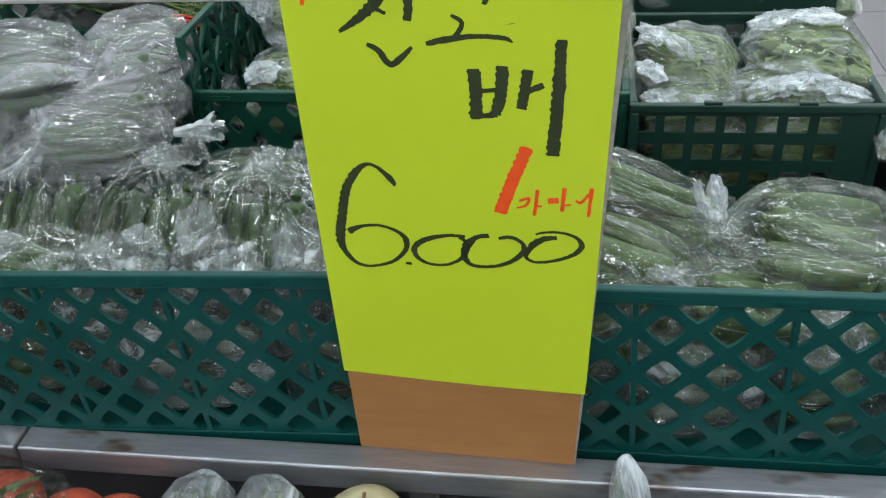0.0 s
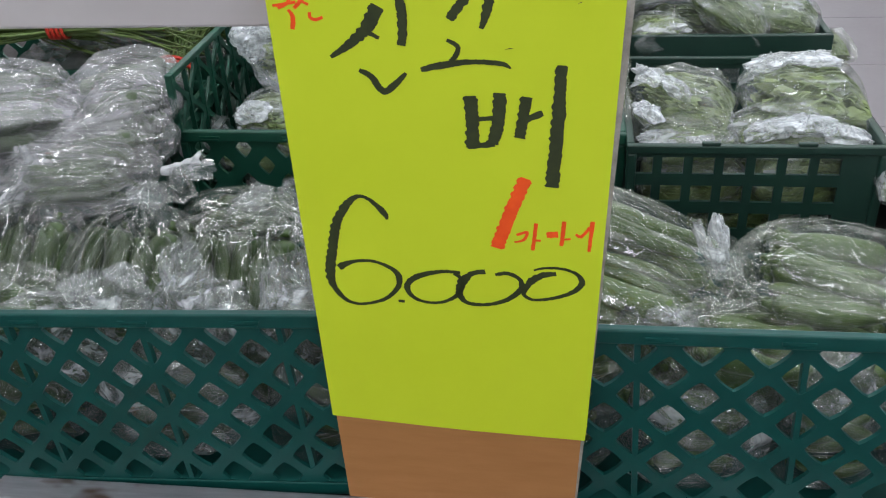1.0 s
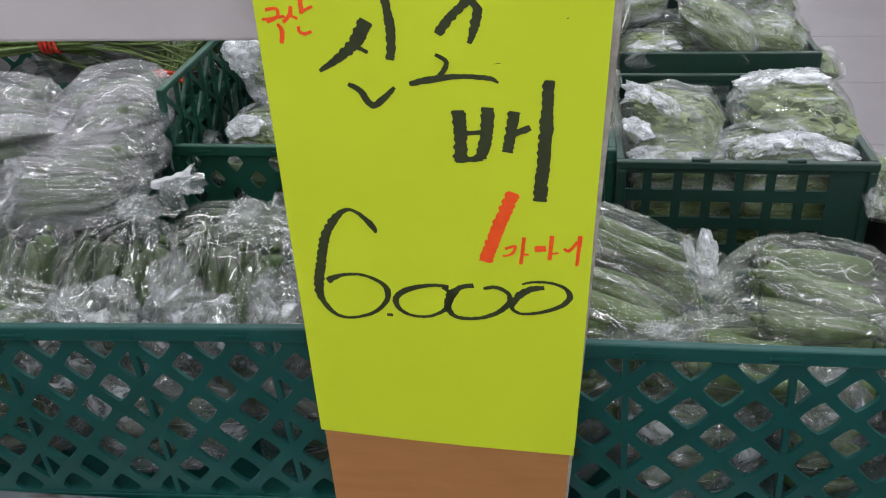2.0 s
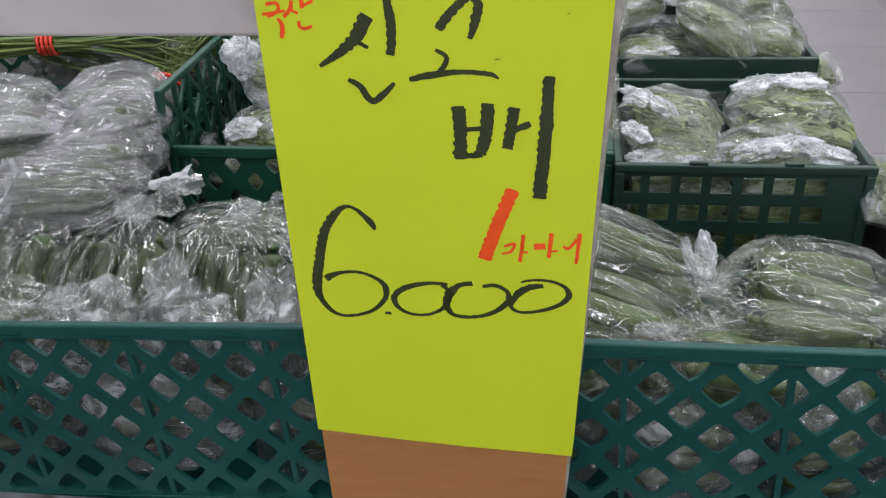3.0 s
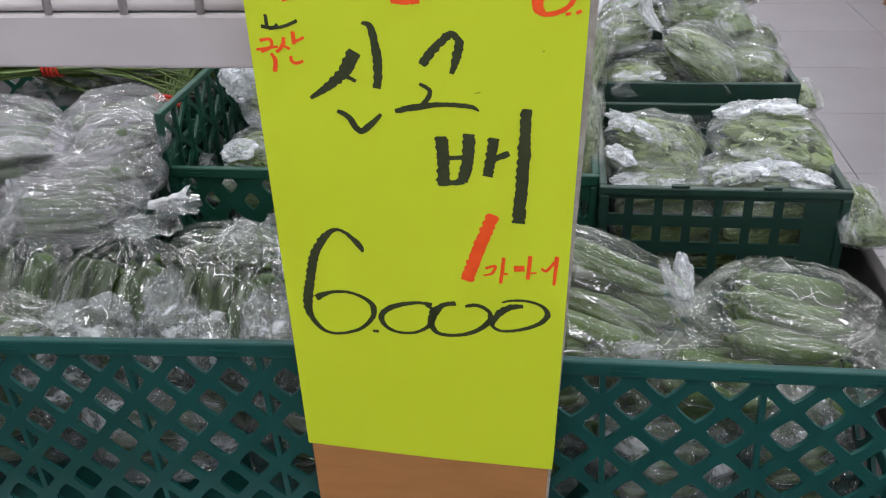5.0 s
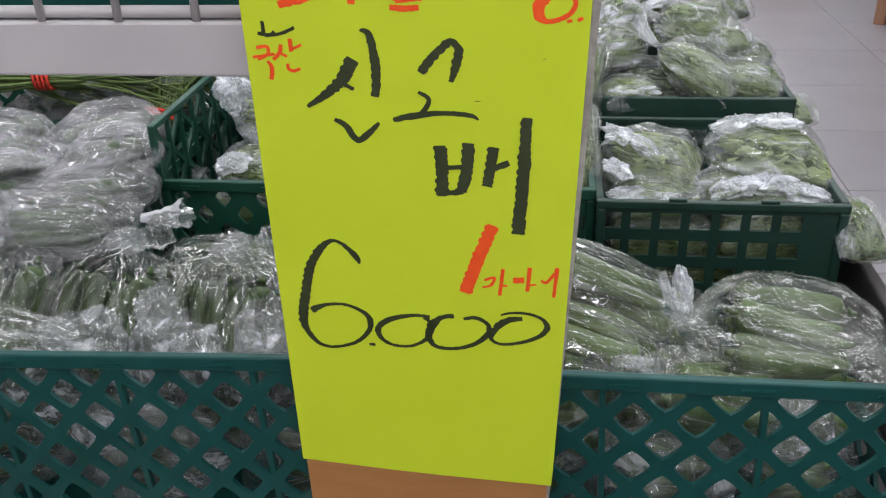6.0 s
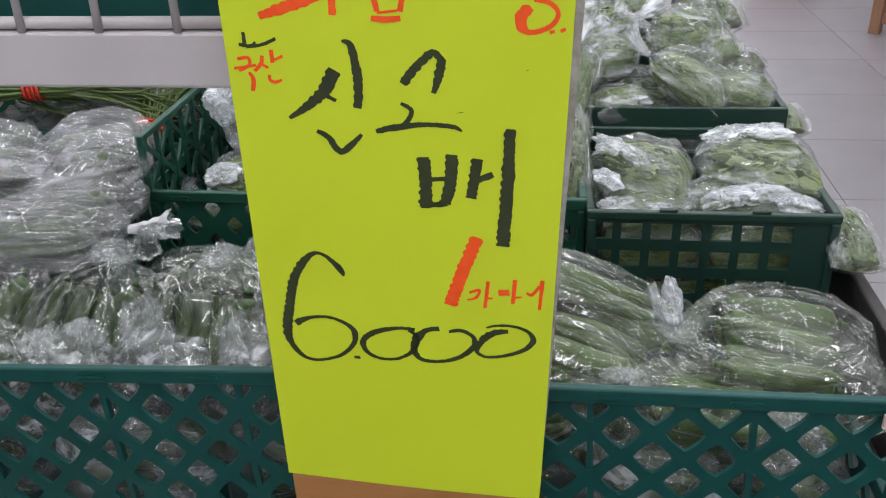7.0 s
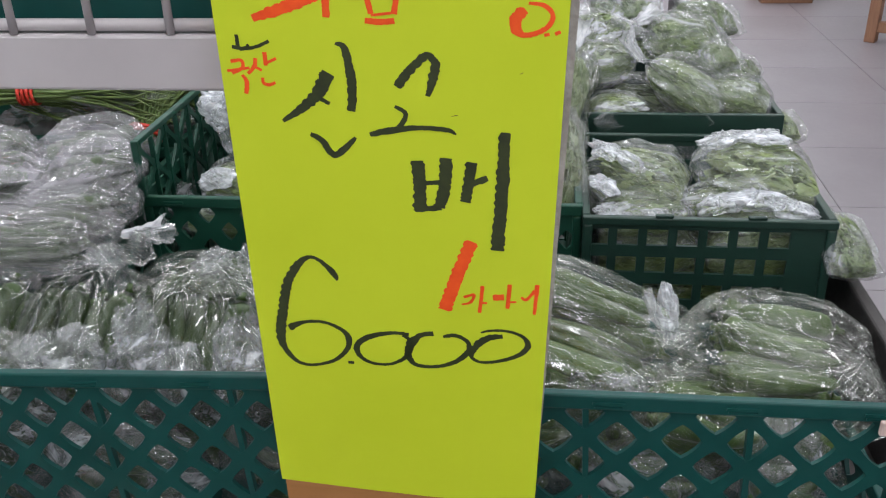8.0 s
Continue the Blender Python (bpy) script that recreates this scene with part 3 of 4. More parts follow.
def crumple(t, at, size, seed, mat=None, turn=0.0, knot=0.5):
    """A gathered, crumpled end of film on a bag: at and size in the shop's metres; knot: how far its folds run together."""
    off = Vector((seed * 3.7, seed * 1.9, seed * 5.3))
    back = t.matrix_basis.inverted() @ Matrix.Translation(at) @ pose(0, 0, 0, 0, turn, 0)
    bm = bmesh.new()
    nu, nv = 112, 36
    rings = []
    for i in range(nv + 1):
        lat = -math.pi / 2 + math.pi * (0.02 + 0.96 * i / nv)
        ring = []
        for k in range(nu):
            lon = 2 * math.pi * k / nu
            p = Vector((math.cos(lat) * math.cos(lon), math.cos(lat) * math.sin(lon), math.sin(lat)))
            q = p * 1.7 + off
            rays = sum((1 - 2 * abs(math.sin(0.5 * n * lon + seed + 1.4 * noise.noise(q)))) * w for n, w in ((13, 0.10), (23, 0.09), (37, 0.06)))
            r = 1 + 0.45 * noise.noise(q) + 0.16 * (0.5 - abs(noise.noise(q * 2.3)) * 2) + 0.05 * (0.5 - abs(noise.noise(q * 5.2)) * 2)
            r += knot * 1.3 * rays * max(0.0, p.z + 0.35)
            ring.append(bm.verts.new(back @ Vector((p.x * r * size[0], p.y * r * size[1], p.z * r * size[2]))))
        rings.append(ring)
    for r1, r2 in zip(rings, rings[1:]):
        for k in range(nu):
            bm.faces.new((r1[k], r1[(k + 1) % nu], r2[(k + 1) % nu], r2[k]))
    skin = [c for c in t.children if c.name.startswith("film")][0]
    return part("gathered_fold", bm, mat or FOLD, skin, "crumpled whitish fold of plastic film", smooth=True)


PEP = "clear tied plastic bag of long green peppers in a crate"
CUC = "clear plastic bag with grey sheen, dark green cucumbers inside"
LFY = "crumpled clear plastic bag of leafy greens with milky folds"
# front crate, west: peppers standing up the slope
for k, (x0, x1, wide, tall) in enumerate(((-0.418, -0.398, 0.078, 0.800), (-0.262, -0.262, 0.090, 0.796), (-0.085, -0.080, 0.080, 0.796))):
    up = bag("pepper", (x0, 0.785, 0.665), (x1, 0.960, tall), wide, 0.060, PEP, seed=3 + k, count=34, r=0.0175, fold=0.7, crease=0.002, tied=False)
    crumple(up, (x1, 0.950, tall + 0.012), (0.026, 0.022, 0.014), 40 + k, turn=10 - 20 * k, knot=1.0)
    crumple(up, (x1 + (0.040, 0.055, 0.05)[k], 0.955, tall + 0.020), (0.022, 0.014, 0.018), 43 + k, turn=-20, knot=0.8)
bag("pepper", (-0.560, 0.800, 0.665), (-0.575, 0.985, 0.780), 0.070, 0.056, PEP, FILM, seed=6, count=22, r=0.0165)
bag("pepper", (-0.400, 1.020, 0.738), (-0.190, 1.015, 0.742), 0.050, 0.030, PEP, FILM_PALE, seed=7, count=12, r=0.015, tied=False)
bag("pale", (-0.590, 0.810, 0.735), (-0.440, 0.795, 0.742), 0.050, 0.034, PEP, FILM_PALE, seed=33, count=8, r=0.015, tied=False)
for k, (x, z, wide, tall, y) in enumerate(((-0.392, 0.772, 0.050, 0.026, 0.790), (-0.300, 0.802, 0.019, 0.034, 0.800), (-0.252, 0.764, 0.030, 0.020, 0.780), (-0.172, 0.786, 0.034, 0.038, 0.785),
                                            (-0.475, 0.757, 0.034, 0.016, 0.780), (-0.560, 0.768, 0.044, 0.022, 0.790), (-0.085, 0.775, 0.040, 0.026, 0.790))):
    low = bag("pepper", (x - 0.02, 0.865, 0.660), (x, 0.790, z - 0.02), 0.044, 0.032, PEP, FILM_WHITE, seed=30 + k, count=7, r=0.010, fold=0.60, crease=0.012, tied=False)
    crumple(low, (x, y, z), (wide, 0.030, tall), 3 + k, turn=12 * math.sin(2.3 * k))
# front crate, east: large pale peppers lying along it
east = bag("pale", (0.548, 0.895, 0.712), (0.318, 0.950, 0.732), 0.112, 0.054, PEP, FILM_PALE, seed=8, count=13, r=0.02, roll=8, neck=0.75)
crumple(east, (0.303, 0.912, 0.782), (0.012, 0.012, 0.034), 21, BUNCH, turn=-8, knot=0.15)
crumple(east, (0.312, 0.905, 0.752), (0.022, 0.016, 0.012), 24, knot=0.8)
bag("pale", (0.060, 0.985, 0.752), (0.350, 0.880, 0.706), 0.116, 0.060, PEP, FILM_PALE, seed=9, count=13, r=0.02, tied=False)
small = bag("pale", (0.440, 0.825, 0.682), (0.235, 0.815, 0.724), 0.058, 0.044, PEP, FILM_PALE, seed=10, count=13, r=0.02, tied=False)
crumple(small, (0.242, 0.792, 0.752), (0.026, 0.020, 0.016), 22)
west = bag("pale", (0.080, 0.800, 0.680), (0.205, 0.830, 0.722), 0.064, 0.050, PEP, FILM, seed=11, count=13, r=0.02, tied=False)
crumple(west, (0.200, 0.790, 0.752), (0.013, 0.012, 0.022), 23, turn=-25)
# lower layer behind the lattice walls
for k, x in enumerate((-0.60, -0.49, -0.37, -0.26, -0.15, -0.05, 0.09, 0.20, 0.31, 0.42)):
    bag(("pepper", "pale")[x > 0], (x + 0.02, 0.89, 0.575), (x - 0.01, 0.800, 0.715 - 0.02 * (k % 3)), 0.062, 0.052, PEP, FILM_WHITE if k % 4 == 1 else FILM_LOW, seed=50 + k, count=13, r=0.02, fold=0.7, detail=0.7, tied=False)
for k, (x0, x1) in enumerate(((-0.64, -0.44), (-0.43, -0.23), (-0.22, -0.02), (0.04, 0.20), (0.20, 0.36), (0.36, 0.505))):
    bag(("pepper", "pale")[x0 > 0], (x0, 0.782, 0.615), (x1, 0.782, 0.610), 0.062, 0.034, PEP, FILM_MILKY if k % 3 == 1 else FILM_LOW, seed=110 + k, count=8, r=0.014, roll=90, tied=False, detail=0.8)
# clear bags with painted grey sheen behind, west
bag("pepper", (-0.655, 1.030, 0.788), (-0.425, 1.050, 0.796), 0.072, 0.038, PEP, FILM_SHINE, seed=14, count=18, r=0.0165, crease=0.009)
bag("cucumber", (-0.640, 1.115, 0.792), (-0.428, 1.130, 0.806), 0.066, 0.036, CUC, FILM_SHINE, fold=0.30, seed=13, count=9, r=0.018, tied=False, crease=0.005)
bag("cucumber", (-0.610, 1.190, 0.815), (-0.452, 1.215, 0.830), 0.078, 0.048, CUC, FILM_SHEEN, fold=0.30, seed=112, count=8, r=0.018, tied=False, crease=0.004)
bag("cucumber", (-0.860, 1.150, 0.800), (-0.590, 1.190, 0.815), 0.088, 0.052, CUC, FILM_SHEEN, fold=0.40, seed=15, count=9, r=0.02, tied=False, crease=0.010)
bag("cucumber", (-0.820, 1.020, 0.785), (-0.660, 1.040, 0.790), 0.080, 0.046, CUC, FILM_SHEEN, fold=0.40, seed=18, count=9, r=0.02, tied=False, crease=0.009)
bag("cucumber", (-0.900, 1.300, 0.795), (-0.680, 1.310, 0.805), 0.085, 0.050, CUC, FILM_SHEEN, fold=0.40, seed=16, count=9, r=0.02, tied=False, crease=0.009)
bag("cucumber", (-0.700, 1.330, 0.800), (-0.500, 1.335, 0.806), 0.072, 0.044, CUC, FILM_SHEEN, fold=0.40, seed=17, count=9, r=0.02, tied=False, crease=0.009)
bag("cucumber", (-0.900, 0.920, 0.770), (-0.640, 0.940, 0.785), 0.088, 0.054, CUC, FILM_SHEEN, fold=0.30, seed=19, count=9, r=0.02, crease=0.006)
for k, (x, y) in enumerate(((-0.85, 1.2), (-0.65, 1.3), (-0.85, 1.65), (-0.65, 1.65), (-0.9, 0.9))):
    bag("cucumber", (x - 0.15, y, 0.665), (x + 0.14, y + 0.02, 0.700), 0.14, 0.095, CUC, FILM_SHEEN, fold=0.30, seed=70 + k, count=9, r=0.02, detail=0.6)
# middle crate
white_bag = bag("greens", (-0.200, 1.410, 0.800), (-0.405, 1.420, 0.850), 0.075, 0.062, LFY, FILM_FROST, seed=21, count=9, leafmat=LEAF_PALE, crease=0.012, tied=False)
bag("greens", (-0.200, 1.500, 0.830), (-0.390, 1.530, 0.870), 0.070, 0.050, LFY, FILM_FROST, seed=121, count=9, leafmat=LEAF_PALE, crease=0.012, tied=False)
crumple(white_bag, (-0.392, 1.400, 0.862), (0.034, 0.026, 0.030), 61, BUNCH, turn=20, knot=0.8)
crumple(white_bag, (-0.360, 1.255, 0.795), (0.030, 0.020, 0.014), 62, BUNCH, turn=-12, knot=0.6)
bag("greens", (-0.250, 1.300, 0.740), (-0.410, 1.330, 0.765), 0.070, 0.048, LFY, FILM_FROST, tied=False, seed=22, count=9, leafmat=LEAF_PALE)
bag("greens", (-0.250, 1.300, 0.715), (-0.230, 1.490, 0.830), 0.095, 0.070, LFY, FILM_FROST, seed=23, count=9)
bag("greens", (-0.050, 1.300, 0.715), (-0.040, 1.500, 0.830), 0.10, 0.070, LFY, FILM_FROST, seed=24, count=9)
bag("greens", (0.155, 1.260, 0.730), (0.150, 1.470, 0.860), 0.070, 0.060, LFY, FILM_PALE, seed=25, count=10)
bag("greens", (-0.42, 1.40, 0.62), (0.16, 1.38, 0.63), 0.13, 0.075, LFY, FILM_SOFT, seed=26, count=14, tied=False)
bag("greens", (-0.43, 1.290, 0.715), (-0.16, 1.290, 0.720), 0.046, 0.050, LFY, FILM_SOFT, seed=27, count=10, tied=False, leafmat=LEAF_PALE)
bag("greens", (-0.16, 1.290, 0.720), (0.16, 1.290, 0.720), 0.046, 0.050, LFY, FILM_SOFT, seed=28, count=10, tied=False, leafmat=LEAF_PALE)
# dark crate with square openings
bag("greens", (0.235, 1.250, 0.692), (0.400, 1.250, 0.692), 0.032, 0.060, LFY, FILM_SOFT, seed=48, count=8, tied=False, leafmat=LEAF_PALE)
bag("greens", (0.400, 1.250, 0.692), (0.550, 1.250, 0.692), 0.032, 0.060, LFY, FILM_SOFT, seed=49, count=8, tied=False, leafmat=LEAF_PALE)
left_bag = bag("greens", (0.385, 1.320, 0.755), (0.222, 1.365, 0.785), 0.078, 0.050, LFY, FILM_SOFT, seed=41, count=10, crease=0.010, tied=False, leafmat=LEAF_PALE)
for k, (x, y, z, wide, tall, turn) in enumerate(((0.250, 1.310, 0.832, 0.030, 0.012, 20), (0.290, 1.300, 0.815, 0.034, 0.011, 36), (0.246, 1.255, 0.798, 0.026, 0.011, 25), (0.260, 1.232, 0.766, 0.034, 0.010, -4), (0.315, 1.228, 0.764, 0.034, 0.009, 3))):
    crumple(left_bag, (x, y, z), (0.85 * wide, 0.022, 0.95 * tall), 31 + k, BUNCH, turn=turn, knot=0.6)
right_bag = bag("greens", (0.585, 1.350, 0.765), (0.385, 1.365, 0.790), 0.088, 0.050, LFY, FILM_SOFT, seed=42, count=10, crease=0.010, tied=False, leafmat=LEAF_PALE)
for k, (x, y, z, wide, tall, turn) in enumerate(((0.432, 1.365, 0.832, 0.040, 0.010, -14), (0.495, 1.365, 0.838, 0.044, 0.010, 2), (0.420, 1.245, 0.774, 0.040, 0.014, -18), (0.470, 1.242, 0.782, 0.044, 0.016, 0), (0.525, 1.238, 0.770, 0.042, 0.013, 14))):
    crumple(right_bag, (x, y, z), (0.85 * wide, 0.023, 0.95 * tall), 51 + k, BUNCH, turn=turn, knot=0.6)
bag("greens", (0.555, 1.282, 0.745), (0.350, 1.282, 0.752), 0.058, 0.036, LFY, FILM_SOFT, seed=43, count=8, crease=0.010, tied=False)
bag("greens", (0.240, 1.255, 0.745), (0.385, 1.260, 0.748), 0.045, 0.034, LFY, FILM_SOFT, seed=44, count=7, crease=0.009, tied=False)
bag("greens", (0.250, 1.36, 0.64), (0.55, 1.36, 0.64), 0.14, 0.085, LFY, FILM_SOFT, seed=45, count=12, tied=False)
bag("greens", (0.598, 1.150, 0.710), (0.595, 1.300, 0.740), 0.032, 0.032, LFY, FILM_SOFT, seed=46, count=9, tied=False, leafmat=LEAF, leaf=0.05)
bag("greens", (0.604, 1.585, 0.756), (0.596, 1.700, 0.770), 0.018, 0.020, LFY, FILM_SOFT, seed=47, count=6, tied=False, leafmat=LEAF_PALE, leaf=0.06)
# back crates, heaped
heap_bag = bag("greens", (0.490, 1.645, 0.782), (0.345, 1.705, 0.866), 0.060, 0.040, LFY, FILM_SOFT, seed=61, count=12, leaf=0.12)
for k, (x, z) in enumerate(((0.375, 0.862), (0.412, 0.842), (0.446, 0.822))):
    crumple(heap_bag, (x, 1.655, z), (0.030, 0.016, 0.009), 71 + k, turn=28 + 9 * k, knot=0.5)
bag("greens", (0.578, 1.665, 0.790), (0.450, 1.700, 0.815), 0.062, 0.036, LFY, FILM_SOFT, seed=62, count=9, tied=False)
pale_bag = bag("greens", (0.235, 1.635, 0.785), (0.350, 1.650, 0.792), 0.050, 0.032, LFY, FILM_SOFT, seed=63, count=8, tied=False, leafmat=LEAF_PALE)
crumple(pale_bag, (0.295, 1.620, 0.800), (0.045, 0.020, 0.012), 36, BUNCH, knot=0.3)
bag("greens", (0.205, 1.755, 0.845), (0.335, 1.775, 0.850), 0.060, 0.040, LFY, FILM_FROST, seed=69, count=9, tied=False)
bag("greens", (0.575, 1.790, 0.800), (0.480, 1.830, 0.810), 0.070, 0.040, LFY, FILM_SOFT, seed=59, count=9, tied=False)
bag("greens", (0.505, 1.750, 0.840), (0.465, 1.850, 0.850), 0.036, 0.036, LFY, FILM_SOFT, seed=60, count=7, tied=False)
bag("greens", (0.505, 1.850, 0.850), (0.365, 1.910, 0.872), 0.074, 0.050, LFY, FILM_SOFT, seed=64, count=10)
bag("greens", (0.205, 1.900, 0.845), (0.330, 2.000, 0.865), 0.080, 0.050, LFY, FILM_FROST, seed=65, count=10)
bag("greens", (0.530, 2.070, 0.830), (0.490, 2.190, 0.870), 0.070, 0.045, LFY, FILM_SOFT, seed=66, count=10)
bag("greens", (0.350, 2.080, 0.850), (0.310, 2.240, 0.885), 0.080, 0.050, LFY, FILM_FROST, seed=67, count=10)
bag("greens", (0.150, 1.560, 0.790), (0.200, 1.700, 0.880), 0.066, 0.055, LFY, FILM_PALE, seed=68, count=10)
for k, (y, z) in enumerate(((1.76, 0.69), (2.13, 0.69))):
    bag("greens", (0.22, y, z), (0.56, y, z), 0.16, 0.11, LFY, FILM_SOFT, seed=80 + k, count=14, tied=False)


# bundles of chives with red tape
def bundle(at, turn, n, length, spread, thick, label, seed, front=0.35, tilt=0.0):
    rnd = random.Random(seed)
    c = thing("bundle_of_chives", at, label, "vegetable bundle", "bundled greens", turn)
    c.rotation_euler = (0, radians(-tilt), radians(turn))
    bm = bmesh.new()
    for _ in range(n):
        r, th = spread * rnd.random() ** 0.5, rnd.uniform(0, 6.28)
        y0, z0 = r * math.cos(th), r * 0.7 * math.sin(th)
        fy, fz = rnd.uniform(-1, 1), rnd.uniform(-0.4, 1)
        pts = []
        for i in range(7):
            u = i / 6 - front
            k = 0.55 + 2.4 * u * u
            pts.append((length * u, y0 * k + fy * 0.16 * max(0, u) ** 2 + 0.030 * abs(u) * math.sin(7 * u + 5 * fz), 0.035 + z0 * k + fz * 0.05 * u * u + 0.026 * abs(u) * math.sin(8 * u + 6 * fy)))
        tube(bm, pts, [thick * q for q in (0.8, 1, 1, 1, 0.9, 0.7, 0.3)], 5)
    part("foliage", bm, STEM, c, smooth=True)
    bm = bmesh.new()
    ring = [(0.0, spread * 0.66 * math.cos(k * math.pi / 10), 0.035 + spread * 0.50 * math.sin(k * math.pi / 10)) for k in range(21)]
    for dx in ((-0.004, 0.004) if tilt else (-0.012, -0.004, 0.004, 0.012)):
        tube(bm, [(x + dx, y, z) for x, y, z in ring], [0.0035] * 21, 6)
    part("tape_band", bm, TAPE, c, "shiny red tape band", smooth=True)
    return c


bundle((-0.782, 1.490, 0.828), 8, 90, 0.42, 0.045, 0.0030, "bundle of green chives tied with red tape", 5)
bundle((-0.560, 1.485, 0.768), 80, 110, 0.32, 0.050, 0.0030, "bundle of young greens tied with red tape", 6, 0.10, 40)
bundle((-1.02, 1.600, 0.820), -8, 80, 0.42, 0.045, 0.0030, "bundle of green chives tied with red tape", 7)
bundle((-0.72, 1.720, 0.830), 30, 80, 0.42, 0.045, 0.0030, "bundle of green chives tied with red tape", 8)

for k, (x, y, turn) in enumerate(((-0.98, 1.57, 4), (-0.70, 1.61, 12), (-0.90, 1.64, 15), (-0.62, 1.66, 150), (-0.80, 1.70, -5), (-0.50, 1.72, 60))):
    bundle((x, y, 0.815), turn, 110, 0.40, 0.060, 0.0036, "bundle of green chives tied with red tape", 20 + k)
bag("greens", (-0.70, 1.580, 0.855), (-0.49, 1.590, 0.860), 0.085, 0.050, LFY, FILM_SOFT, seed=29, count=12, leaf=0.10, leafmat=LEAF_PALE)

# ---- white wire shelf with a crate ----
shelf = thing("wire_shelf", (-0.62, 0.86, 0), "white steel shelf with a wire guard rail on its edge", "shelf")
part("front_lip", boxes(((-0.75, -0.168, 1.112), (0.66, -0.152, 1.160)), bevel=0.003), WHITE, shelf)
part("board", boxes(((-0.75, -0.151, 1.138), (0.66, -0.045, 1.156)), bevel=0.003), WHITE, shelf)
for x in (-0.73, 0.55):
    part("upright", boxes(((x - 0.02, -0.044, 0), (x + 0.02, -0.010, 1.35)), bevel=0.004), WHITE, shelf)
bm = rod(bmesh.new(), (-0.75, -0.160, 1.1665), (0.66, -0.160, 1.1665), 0.0055)
part("rail", bm, WHITE, shelf, smooth=True)
part("rail", rod(bmesh.new(), (-0.75, -0.160, 1.300), (0.66, -0.160, 1.300), 0.0055), WHITE, shelf, smooth=True)
for k in range(-12, 6):
    x = 0.394 + 0.0685 * (k - 2)
    part("wire", rod(bmesh.new(), (x, -0.1665, 1.160), (x, -0.1665, 1.304), 0.0036), WHITE, shelf, smooth=True)
tray = thing("plastic_tray", (-0.63, 0.765, 1.157), "teal plastic tray standing on the white wire shelf", "tray")
part("base", boxes(((-0.62, -0.042, 0), (0.60, 0.042, 0.006)), bevel=0.002), TEAL, tray)
for y in (-0.042, 0.036):
    part("long_wall", boxes(((-0.62, y, 0.0065), (0.60, y + 0.006, 0.10)), bevel=0.002), TEAL, tray)
for x in (-0.62, 0.594):
    part("end_wall", boxes(((x, -0.0355, 0.0065), (x + 0.006, 0.0355, 0.10)), bevel=0.002), TEAL, tray)

# ---- price sign ----
SIGN = Matrix(((1, 0, 0, 0), (-0.04, 1, -0.075, 0.705 + 0.075 * 0.555), (0, 0, 1, 0), (0, 0, 0, 1)))
sign = thing("price_sign", (0.02, 0.70, 0.548), "tall fluorescent yellow price sign with brush writing on brown cardboard", "sign")


def sheet(points, d0, d1):
    """A flat sheet from its outline, in the plane of the sign, between two depths."""
    bm = bmesh.new()
    n = len(points)
    front, back = [[bm.verts.new(SIGN @ Vector((x, d, z)) - sign.location) for x, z in points] for d in (d0, d1)]
    bm.faces.new(front)
    bm.faces.new(back[::-1])
    for k in range(n):
        bm.faces.new((front[k], back[k], back[(k + 1) % n], front[(k + 1) % n]))
    bmesh.ops.recalc_face_normals(bm, faces=bm.faces)
    return bm


part("board", sheet([(-0.1131, 0.5515), (0.1429, 0.5515), (0.1755, 1.40), (-0.1045, 1.40)], 0, 0.005), BOARD, sign, "brown cardboard backing")
part("board_edge", sheet([(0.1431, 0.5515), (0.1449, 0.5515), (0.1570, 0.80), (0.1740, 1.19), (0.1825, 1.40), (0.1757, 1.40)], -0.0002, 0.0052), BOARD_EDGE, sign)
paper = part("paper", sheet([(-0.1155, 0.6855), (-0.02, 0.6800), (0.04, 0.6775), (0.1515, 0.6755), (0.1530, 0.70), (0.1735, 1.40), (-0.1040, 1.40)], -0.0008, -0.0002), PAPER, sign, "fluorescent yellow paper sheet")


